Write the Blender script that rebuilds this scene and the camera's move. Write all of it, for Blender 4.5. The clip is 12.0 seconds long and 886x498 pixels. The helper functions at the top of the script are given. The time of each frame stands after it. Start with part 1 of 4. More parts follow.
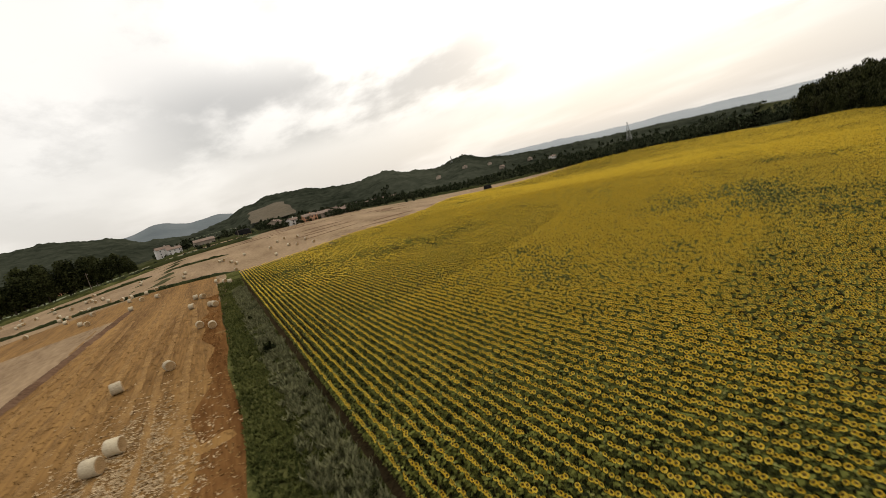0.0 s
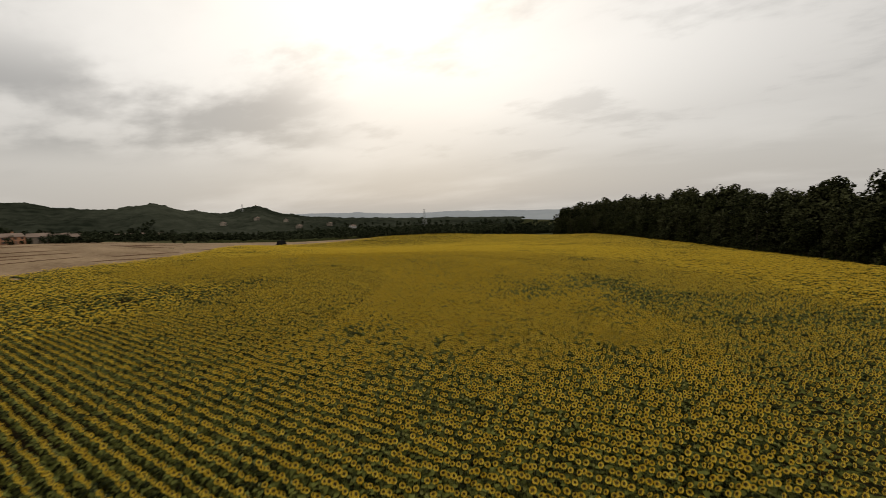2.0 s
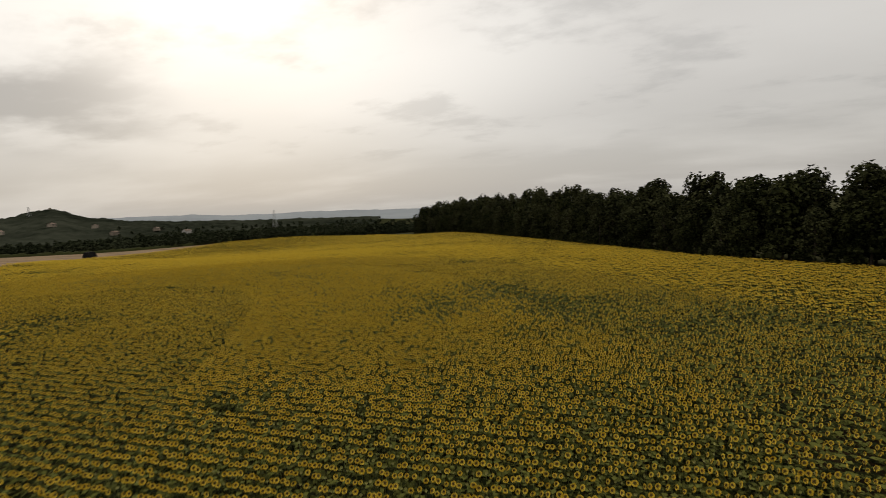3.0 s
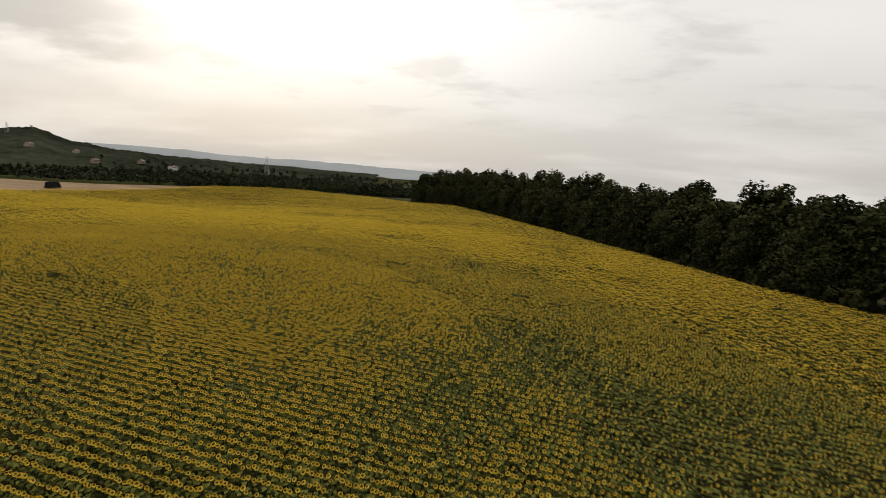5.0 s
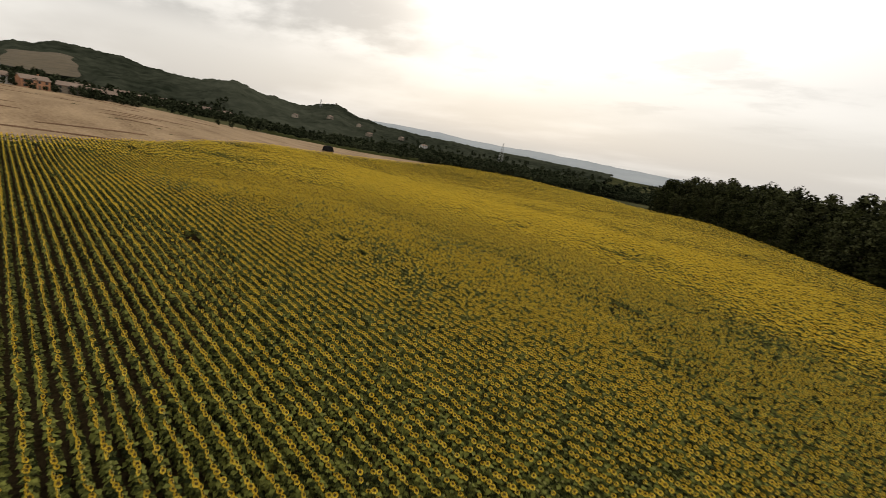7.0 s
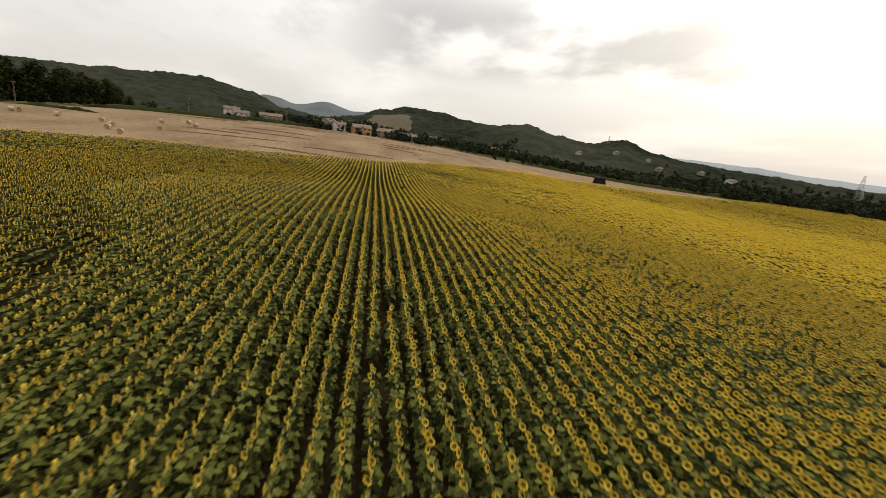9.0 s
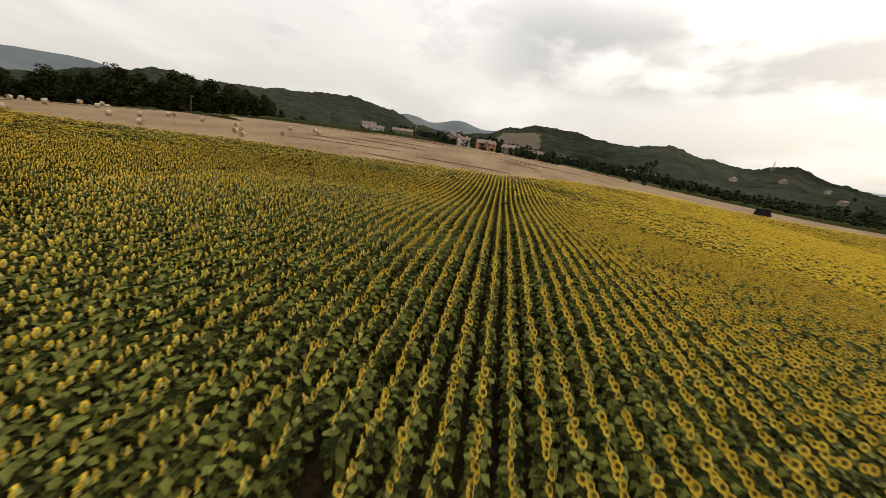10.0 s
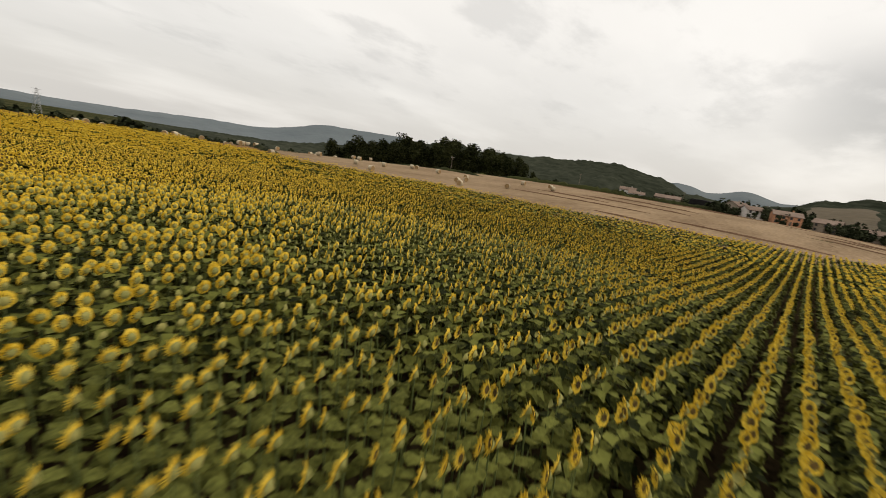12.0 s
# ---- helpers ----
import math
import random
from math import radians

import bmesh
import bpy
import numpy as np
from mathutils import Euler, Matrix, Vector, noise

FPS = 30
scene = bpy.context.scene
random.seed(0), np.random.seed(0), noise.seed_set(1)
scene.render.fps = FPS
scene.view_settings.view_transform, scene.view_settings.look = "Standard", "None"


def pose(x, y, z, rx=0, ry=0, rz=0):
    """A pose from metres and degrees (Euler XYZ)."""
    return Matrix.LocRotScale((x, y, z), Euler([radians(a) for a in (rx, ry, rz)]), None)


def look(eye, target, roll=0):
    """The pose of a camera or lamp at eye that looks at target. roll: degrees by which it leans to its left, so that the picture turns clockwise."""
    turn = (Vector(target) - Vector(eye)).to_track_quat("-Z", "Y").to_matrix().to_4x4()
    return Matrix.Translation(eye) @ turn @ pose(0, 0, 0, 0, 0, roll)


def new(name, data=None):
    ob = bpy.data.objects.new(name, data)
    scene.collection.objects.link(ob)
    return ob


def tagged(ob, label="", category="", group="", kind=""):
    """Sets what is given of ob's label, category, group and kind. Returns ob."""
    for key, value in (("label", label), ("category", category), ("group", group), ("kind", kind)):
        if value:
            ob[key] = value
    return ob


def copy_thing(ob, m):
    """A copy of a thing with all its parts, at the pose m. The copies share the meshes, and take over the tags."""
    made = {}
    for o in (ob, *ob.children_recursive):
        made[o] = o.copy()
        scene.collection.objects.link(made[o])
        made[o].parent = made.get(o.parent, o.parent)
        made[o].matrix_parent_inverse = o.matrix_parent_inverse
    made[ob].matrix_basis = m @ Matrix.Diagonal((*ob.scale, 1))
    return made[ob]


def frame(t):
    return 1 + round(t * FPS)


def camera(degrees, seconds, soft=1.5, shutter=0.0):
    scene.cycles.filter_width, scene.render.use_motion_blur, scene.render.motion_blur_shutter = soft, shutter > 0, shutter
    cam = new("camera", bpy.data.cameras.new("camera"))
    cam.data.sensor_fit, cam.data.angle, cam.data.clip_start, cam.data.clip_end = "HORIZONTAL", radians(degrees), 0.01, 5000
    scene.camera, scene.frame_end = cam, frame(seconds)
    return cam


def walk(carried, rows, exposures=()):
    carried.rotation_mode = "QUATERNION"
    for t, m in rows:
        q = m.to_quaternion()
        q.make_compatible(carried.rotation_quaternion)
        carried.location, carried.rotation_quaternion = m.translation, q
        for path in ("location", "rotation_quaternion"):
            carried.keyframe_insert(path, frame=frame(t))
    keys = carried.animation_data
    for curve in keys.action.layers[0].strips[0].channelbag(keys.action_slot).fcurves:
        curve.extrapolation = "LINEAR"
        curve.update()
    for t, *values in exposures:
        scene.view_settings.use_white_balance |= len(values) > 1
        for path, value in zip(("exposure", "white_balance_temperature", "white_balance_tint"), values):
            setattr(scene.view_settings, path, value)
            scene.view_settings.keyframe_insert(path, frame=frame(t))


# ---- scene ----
# camera and its flight
cam = camera(90.19, 12.0, soft=0.6, shutter=0.22)
walk(cam, [
    (0.0, pose(0.47, -1.37, 13.46, 80.23, 14.10, -28.95)),
    (0.5, pose(3.43, 5.70, 9.12, 85.24, 7.24, -30.28)),
    (1.0, pose(6.28, 11.65, 8.40, 85.80, 4.40, -36.28)),
    (1.5, pose(9.10, 16.85, 9.20, 85.62, 3.10, -44.73)),
    (2.0, pose(12.58, 22.30, 9.70, 85.40, 2.30, -54.77)),
    (2.5, pose(15.90, 27.10, 10.15, 84.96, 2.20, -64.85)),
    (3.0, pose(19.30, 31.50, 10.60, 84.45, 3.10, -73.46)),
    (3.2, pose(20.80, 33.00, 10.80, 84.40, 3.30, -76.40)),
    (4.8, pose(39.70, 39.60, 14.20, 80.30, -2.10, -75.50)),
    (5.0, pose(42.00, 40.65, 14.40, 79.95, -3.60, -73.50)),
    (5.5, pose(48.00, 43.30, 14.40, 79.05, -6.10, -67.60)),
    (6.0, pose(54.40, 46.30, 13.90, 78.00, -7.50, -60.56)),
    (6.5, pose(60.30, 49.50, 13.20, 76.95, -8.70, -52.65)),
    (7.0, pose(65.80, 52.90, 12.30, 75.85, -9.40, -44.11)),
    (7.2, pose(68.10, 54.50, 11.80, 75.60, -9.60, -40.40)),
    (8.8, pose(92.60, 74.70, 6.70, 75.55, -6.20, -11.50)),
    (9.0, pose(93.92, 77.55, 6.30, 75.75, -6.65, -8.30)),
    (9.5, pose(96.25, 84.65, 5.40, 76.10, -7.50, -0.37)),
    (10.0, pose(97.70, 91.50, 4.60, 76.00, -8.00, 8.02)),
    (10.5, pose(98.70, 97.30, 3.80, 76.05, -8.00, 16.60)),
    (11.0, pose(98.60, 103.20, 3.10, 76.50, -8.50, 24.70)),
    (11.5, pose(97.50, 109.80, 2.45, 77.90, -8.90, 32.70)),
    (12.0, pose(95.90, 115.20, 2.10, 79.40, -9.20, 40.70)),
], exposures=((0.0, 0.20, 6800, 10), (0.5, -0.28, 6800, 10), (1.5, -0.42, 6800, 10), (3.2, -0.48, 6800, 10), (4.8, -0.15, 6800, 10), (5.5, -0.05, 6800, 10), (7.2, 0.05, 6800, 10), (9.5, 0.24, 6800, 10), (12.0, 0.12, 6800, 10)))


# ---- sky and light ----
SUN_TURN, SUN_RISE = radians(50), radians(33)
SUN_WAY = Vector((math.sin(SUN_TURN) * math.cos(SUN_RISE), math.cos(SUN_TURN) * math.cos(SUN_RISE), math.sin(SUN_RISE)))

world = bpy.data.worlds.new("overcast_sky")
scene.world = world
world.use_nodes = True
wt = world.node_tree


def wnode(kind, **values):
    n = wt.nodes.new(kind)
    for key, value in values.items():
        n.inputs[int(key[1:])].default_value = value
    return n


def wmath(op, a, b=None, clamp=False):
    n = wt.nodes.new("ShaderNodeMath")
    n.operation, n.use_clamp = op, clamp
    for i, v in enumerate((a, b)):
        if v is None:
            continue
        if isinstance(v, (int, float)):
            n.inputs[i].default_value = v
        else:
            wt.links.new(v, n.inputs[i])
    return n.outputs[0]


def wmap(v, a, b, c, d):
    n = wt.nodes.new("ShaderNodeMapRange")
    n.interpolation_type = 'SMOOTHSTEP'
    wt.links.new(v, n.inputs[0])
    for i, value in enumerate((a, b, c, d)):
        n.inputs[i + 1].default_value = value
    return n.outputs[0]


def wmix(f, a, b):
    n = wt.nodes.new("ShaderNodeMix")
    n.data_type = 'RGBA'
    for i, v in ((0, f), (6, a), (7, b)):
        if isinstance(v, (int, float)):
            n.inputs[i].default_value = v
        elif isinstance(v, tuple):
            n.inputs[i].default_value = (*v, 1)
        else:
            wt.links.new(v, n.inputs[i])
    return n.outputs[2]


sky = wt.nodes.new("ShaderNodeTexSky")
sky.sky_type, sky.sun_disc = 'NISHITA', False
sky.sun_elevation, sky.sun_rotation = SUN_RISE, SUN_TURN
sky.dust_density = 4.0
where = wt.nodes.new("ShaderNodeTexCoord").outputs["Generated"]
split = wt.nodes.new("ShaderNodeSeparateXYZ")
wt.links.new(where, split.inputs[0])
up = split.outputs[2]
near_sun = wt.nodes.new("ShaderNodeVectorMath")
near_sun.operation = 'DOT_PRODUCT'
wt.links.new(where, near_sun.inputs[0])
near_sun.inputs[1].default_value = SUN_WAY
glow = wmap(near_sun.outputs["Value"], 0.64, 0.96, 0.0, 1.0)
bank_way = wt.nodes.new("ShaderNodeVectorMath")
bank_way.operation = 'DOT_PRODUCT'
wt.links.new(where, bank_way.inputs[0])
bank_way.inputs[1].default_value = (math.sin(radians(19)) * 0.975, math.cos(radians(19)) * 0.975, 0.225)
bank_core = wmap(bank_way.outputs["Value"], 0.90, 0.975, 0.14, 0.9)
# layers of cloud, flattened towards the horizon
high = wmath('MAXIMUM', up, 0.0)
over = wmath('ADD', high, 0.16)
flat = wt.nodes.new("ShaderNodeCombineXYZ")
wt.links.new(wmath('DIVIDE', split.outputs[0], over), flat.inputs[0])
wt.links.new(wmath('DIVIDE', split.outputs[1], over), flat.inputs[1])


def cloud(scale, detail, rough, shift, low, top):
    m = wt.nodes.new("ShaderNodeMapping")
    m.inputs[1].default_value = shift
    m.inputs[2].default_value = (0, 0, radians(28))
    m.inputs[3].default_value = (1.0, 0.62, 1.0)
    wt.links.new(flat.outputs[0], m.inputs[0])
    n = wnode("ShaderNodeTexNoise")
    n.inputs["Scale"].default_value, n.inputs["Detail"].default_value = scale, detail
    n.inputs["Roughness"].default_value = rough
    wt.links.new(m.outputs[0], n.inputs["Vector"])
    return wmap(n.outputs["Fac"], low, top, 0.0, 1.0)


veil = wmix(wmap(up, 0.02, 0.30, 0.0, 1.0), (0.60, 0.59, 0.575), (0.84, 0.825, 0.80))
veil = wmix(wmath('MULTIPLY', glow, wmap(up, 0.06, 0.32, 0.0, 1.0)), veil, (1.15, 1.14, 1.11))
veil = wmix(wmath('MULTIPLY', cloud(0.8, 5, 0.5, (3.1, 1.7, 0), 0.42, 0.72), 0.45), veil, (0.95, 0.94, 0.92))
band = wmath('MULTIPLY', wmap(up, 0.10, 0.16, 0.0, 1.0), wmap(up, 0.22, 0.34, 1.0, 0.12))
bank = wmath('MULTIPLY', wmath('MULTIPLY', cloud(1.05, 6, 0.56, (0.35, 2.2, 0), 0.40, 0.56), band), wmap(split.outputs[0], 0.62, 0.95, 1.0, 0.15))
veil = wmix(wmath('MULTIPLY', bank, bank_core), veil, (0.42, 0.42, 0.415))
streak = wmath('MULTIPLY', cloud(2.3, 7, 0.6, (5.2, 1.1, 0), 0.50, 0.68), wmap(up, 0.06, 0.14, 0.0, 0.42))
veil = wmix(streak, veil, (0.50, 0.495, 0.485))
veil = wmix(wmap(up, 0.50, 0.95, 0.0, 1.0), veil, (1.40, 1.37, 1.32))
veil = wmix(0.015, veil, sky.outputs[0])
wt.links.new(veil, wt.nodes["Background"].inputs[0])
wt.nodes["Background"].inputs[1].default_value = 1.0

sun = new("sun", bpy.data.lights.new("sun", 'SUN'))
sun.data.energy, sun.data.angle, sun.data.color = 0.75, radians(20), (1.0, 0.88, 0.70)
sun.matrix_world = look(SUN_WAY * 400, (0, 0, 0))


# ---- materials ----
def material(name, low, top, scale=8.0, rough=0.8, bump=0.3, stretch=(1, 1, 1), patch=0.25, island=0.0, own=0.0, detail=6.0,
             sheer=0.0, metal=0.0, fine=0.35, gloss=0.2):
    """Two tones mixed by a fine grain and by large patches; island and own vary it from piece to piece and thing to thing."""
    m = bpy.data.materials.new(name)
    m.use_nodes = True
    nt = m.node_tree
    bsdf = nt.nodes["Principled BSDF"]
    bsdf.inputs["Roughness"].default_value = rough
    bsdf.inputs["Metallic"].default_value = metal
    bsdf.inputs["Specular IOR Level"].default_value = gloss
    geo = nt.nodes.new("ShaderNodeNewGeometry")
    mapping = nt.nodes.new("ShaderNodeMapping")
    mapping.inputs[3].default_value = stretch
    nt.links.new(geo.outputs["Position"], mapping.inputs[0])

    def noise_at(s, d):
        n = nt.nodes.new("ShaderNodeTexNoise")
        n.inputs["Scale"].default_value, n.inputs["Detail"].default_value = s, d
        nt.links.new(mapping.outputs[0], n.inputs["Vector"])
        return n.outputs["Fac"]

    def calc(op, a, b, clamp=False):
        n = nt.nodes.new("ShaderNodeMath")
        n.operation, n.use_clamp = op, clamp
        for i, v in enumerate((a, b)):
            if isinstance(v, (int, float)):
                n.inputs[i].default_value = v
            else:
                nt.links.new(v, n.inputs[i])
        return n.outputs[0]

    grain = noise_at(scale, detail)
    mottle = noise_at(scale * fine * 0.2, 3.0)
    f = calc('ADD', calc('MULTIPLY', calc('SUBTRACT', grain, 0.5), 1.7), calc('MULTIPLY', calc('SUBTRACT', mottle, 0.5), patch * 6))
    if island:
        f = calc('ADD', f, calc('MULTIPLY', calc('SUBTRACT', geo.outputs["Random Per Island"], 0.5), island))
    if own:
        info = nt.nodes.new("ShaderNodeObjectInfo")
        f = calc('ADD', f, calc('MULTIPLY', calc('SUBTRACT', info.outputs["Random"], 0.5), own))
    f = calc('ADD', f, 0.5, True)
    mix = nt.nodes.new("ShaderNodeMix")
    mix.data_type = 'RGBA'
    nt.links.new(f, mix.inputs[0])
    mix.inputs[6].default_value, mix.inputs[7].default_value = (*low, 1), (*top, 1)
    nt.links.new(mix.outputs[2], bsdf.inputs["Base Color"])
    if bump:
        b = nt.nodes.new("ShaderNodeBump")
        b.inputs["Strength"].default_value = bump
        b.inputs["Distance"].default_value = 0.3 / scale
        nt.links.new(grain, b.inputs["Height"])
        nt.links.new(b.outputs[0], bsdf.inputs["Normal"])
    if sheer:
        t = nt.nodes.new("ShaderNodeBsdfTranslucent")
        nt.links.new(mix.outputs[2], t.inputs[0])
        add = nt.nodes.new("ShaderNodeMixShader")
        add.inputs[0].default_value = sheer
        nt.links.new(bsdf.outputs[0], add.inputs[1])
        nt.links.new(t.outputs[0], add.inputs[2])
        nt.links.new(add.outputs[0], nt.nodes["Material Output"].inputs[0])
    return m


M = {
    "soil": material("dry_brown_soil", (0.014, 0.010, 0.005), (0.050, 0.036, 0.018), 5, 0.95, 0.8, gloss=0.0),
    "verge": material("rough_grass", (0.028, 0.032, 0.009), (0.092, 0.090, 0.032), 2.5, 0.95, 0.8, patch=0.4, gloss=0.0),
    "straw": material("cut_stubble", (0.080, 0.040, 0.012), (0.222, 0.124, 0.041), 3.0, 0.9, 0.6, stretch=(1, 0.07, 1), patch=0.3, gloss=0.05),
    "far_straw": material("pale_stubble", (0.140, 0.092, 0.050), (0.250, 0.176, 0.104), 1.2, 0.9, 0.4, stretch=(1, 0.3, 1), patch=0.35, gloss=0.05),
    "swath": material("loose_straw", (0.10, 0.052, 0.017), (0.245, 0.145, 0.055), 6, 0.95, 0.9, gloss=0.05),
    "red_straw": material("reddish_stubble", (0.060, 0.026, 0.009), (0.155, 0.078, 0.028), 3.0, 0.95, 0.7, stretch=(1, 0.12, 1), patch=0.3, gloss=0.0),
    "pale_straw": material("bleached_straw", (0.20, 0.135, 0.07), (0.40, 0.30, 0.18), 5, 0.9, 0.3, island=1.0, gloss=0.05),
    "plough": material("turned_earth", (0.07, 0.040, 0.024), (0.13, 0.08, 0.05), 1.5, 0.95, 0.8, gloss=0.0),
    "meadow": material("valley_meadow", (0.018, 0.022, 0.009), (0.058, 0.056, 0.028), 0.12, 0.95, 0.2, patch=0.6, gloss=0.0),
    "leaf": material("sunflower_leaf", (0.009, 0.012, 0.002), (0.132, 0.138, 0.031), 14, 0.75, 0.3, island=1.5, sheer=0.10, gloss=0.05),
    "stem": material("green_stem", (0.06, 0.08, 0.02), (0.13, 0.15, 0.05), 20, 0.7, 0.2),
    "petal": material("yellow_petal", (0.47, 0.295, 0.016), (0.72, 0.52, 0.07), 25, 0.7, 0.2, island=0.8, sheer=0.22, gloss=0.05),
    "disc": material("seed_disc", (0.032, 0.020, 0.008), (0.15, 0.095, 0.028), 60, 0.9, 0.6, island=0.6),
    "sepal": material("green_sepal", (0.14, 0.15, 0.045), (0.34, 0.31, 0.10), 20, 0.8, 0.2),
    "crown": material("tree_leaf", (0.005, 0.007, 0.002), (0.040, 0.044, 0.015), 1.5, 0.8, 0.2, island=1.3, own=0.5, sheer=0.12, gloss=0.03),
    "far_crown": material("far_tree_leaf", (0.011, 0.015, 0.007), (0.046, 0.052, 0.029), 0.3, 0.9, 0.2, island=1.0, gloss=0.0),
    "pale_crown": material("poplar_leaf", (0.007, 0.009, 0.003), (0.060, 0.063, 0.026), 1.5, 0.8, 0.2, island=1.3, own=0.5, sheer=0.12, gloss=0.03),
    "pale_weed": material("grey_weed", (0.055, 0.058, 0.028), (0.175, 0.17, 0.088), 3, 0.85, 0.2, island=1.2, sheer=0.2, gloss=0.03),
    "bark": material("grey_brown_bark", (0.035, 0.026, 0.018), (0.10, 0.08, 0.06), 6, 0.95, 0.8, stretch=(1, 1, 0.2)),
    "weed": material("weed_leaf", (0.026, 0.033, 0.008), (0.105, 0.108, 0.032), 3, 0.8, 0.2, island=1.2, sheer=0.2, gloss=0.05),
    "wrap": material("bale_net_wrap", (0.26, 0.21, 0.135), (0.46, 0.39, 0.27), 9, 0.7, 0.4, own=0.4),
    "bale_end": material("bale_straw_end", (0.17, 0.105, 0.045), (0.36, 0.24, 0.12), 12, 0.95, 0.8, own=0.3),
    "tarp": material("black_tarpaulin", (0.006, 0.006, 0.006), (0.016, 0.015, 0.014), 2, 0.85, 0.5, gloss=0.05),
    "plaster": material("cream_plaster", (0.18, 0.145, 0.11), (0.32, 0.27, 0.21), 1.2, 0.9, 0.2, own=0.8),
    "white": material("white_plaster", (0.42, 0.39, 0.36), (0.56, 0.53, 0.50), 1.2, 0.9, 0.2),
    "orange": material("orange_plaster", (0.36, 0.17, 0.09), (0.50, 0.26, 0.15), 1.2, 0.9, 0.2),
    "tiles": material("clay_roof_tiles", (0.10, 0.068, 0.050), (0.20, 0.145, 0.112), 3, 0.9, 0.5, own=0.5),
    "glass": material("window_pane", (0.02, 0.022, 0.025), (0.06, 0.065, 0.07), 1, 0.15, 0.0),
    "wood": material("weathered_wood", (0.10, 0.075, 0.055), (0.22, 0.18, 0.14), 8, 0.9, 0.4, stretch=(1, 1, 0.1)),
    "steel": material("galvanised_steel", (0.25, 0.25, 0.25), (0.42, 0.42, 0.41), 4, 0.5, 0.1, metal=0.6),
    "film": material("greenhouse_film", (0.55, 0.55, 0.53), (0.75, 0.75, 0.72), 0.6, 0.4, 0.1),
    # woodland green, greyed a little to paint some haze into the colour
    "forest": material("hazed_wooded_hillside", (0.011, 0.014, 0.009), (0.044, 0.048, 0.034), 0.045, 0.95, 1.0, patch=0.35, detail=10, gloss=0.0),
    "brown_slope": material("bare_hill_field", (0.048, 0.036, 0.019), (0.080, 0.061, 0.034), 0.08, 0.95, 0.3),
    "green_slope": material("hill_meadow", (0.06, 0.075, 0.035), (0.13, 0.135, 0.07), 0.06, 0.95, 0.3),
    # haze of distance is put into the base colours of both ridge materials
    "haze_blue_ridge": material("hazed_distant_ridge", (0.070, 0.086, 0.095), (0.110, 0.128, 0.134), 0.004, 0.95, 0.3, detail=9),
    "haze_pale_ridge": material("hazed_far_ridge", (0.20, 0.225, 0.245), (0.26, 0.285, 0.30), 0.003, 0.95, 0.2, detail=9),
}


# ---- mesh helpers ----
def part(name, bm, mat, parent=None, label=""):
    me = bpy.data.meshes.new(name)
    bm.to_mesh(me)
    bm.free()
    me.materials.append(mat)
    ob = new(name, me)
    ob.parent = parent
    if label:
        ob["label"] = label
    return ob


def mesh_of(name, verts, tris, mats, slots=None, flat_shade=True):
    """A mesh from arrays of corners and triangles."""
    verts, tris = np.asarray(verts, np.float32), np.asarray(tris, np.int32)
    me = bpy.data.meshes.new(name)
    me.vertices.add(len(verts))
    me.vertices.foreach_set("co", verts.ravel())
    me.loops.add(tris.size)
    me.loops.foreach_set("vertex_index", tris.ravel())
    me.polygons.add(len(tris))
    me.polygons.foreach_set("loop_start", np.arange(0, tris.size, 3, dtype=np.int32))
    for m in mats:
        me.materials.append(m)
    if slots is not None:
        me.polygons.foreach_set("material_index", np.asarray(slots, np.int32))
    if not flat_shade:
        me.polygons.foreach_set("use_smooth", np.ones(len(tris), bool))
    me.update(calc_edges=True)
    return me


def box(bm, x, y, z, sx, sy, sz, turn=0.0):
    """A block that stands on z."""
    bmesh.ops.create_cube(bm, size=1, matrix=Matrix.Translation((x, y, z + sz / 2)) @ Matrix.Rotation(turn, 4, 'Z') @ Matrix.Diagonal((sx, sy, sz, 1)))


def rod(bm, a, b, ra, rb, sides=8):
    a, b = Vector(a), Vector(b)
    turn = (b - a).to_track_quat('Z', 'Y').to_matrix().to_4x4()
    bmesh.ops.create_cone(bm, cap_ends=True, segments=sides, radius1=ra, radius2=rb, depth=(b - a).length,
                          matrix=Matrix.Translation((a + b) / 2) @ turn)


def empty(name, x, y, z, turn=0.0):
    ob = new(name)
    ob.matrix_basis = pose(x, y, z, 0, 0, turn)
    return ob


def sheet(name, mat, x0, x1, y0, y1, nx, ny, lift, label, west=None, east=None):
    """A strip of ground laid on the terrain; west and east give its edges by y."""
    verts, tris = [], []
    for j in range(ny + 1):
        y = y0 + (y1 - y0) * j / ny
        a, b = (west(y) if west else x0), (east(y) if east else x1)
        for i in range(nx + 1):
            x = a + (b - a) * i / nx
            verts.append((x, y, terrain(x, y) + lift + 0.05 * noise.noise((x * 0.3, y * 0.3, 0))))
    for j in range(ny):
        for i in range(nx):
            k = j * (nx + 1) + i
            tris += [(k, k + 1, k + nx + 2), (k, k + nx + 2, k + nx + 1)]
    return tagged(new(name, mesh_of(name, verts, tris, [mat], flat_shade=False)), label, "ground", kind="structure")


# ---- ground, hills, distance ----
def ramp(v):
    """A soft ramp: nearly 0 below 0, nearly v above."""
    return 0.5 * (v + math.sqrt(v * v + 64.0))


def smooth(v):
    v = min(max(v, 0.0), 1.0)
    return v * v * (3 - 2 * v)


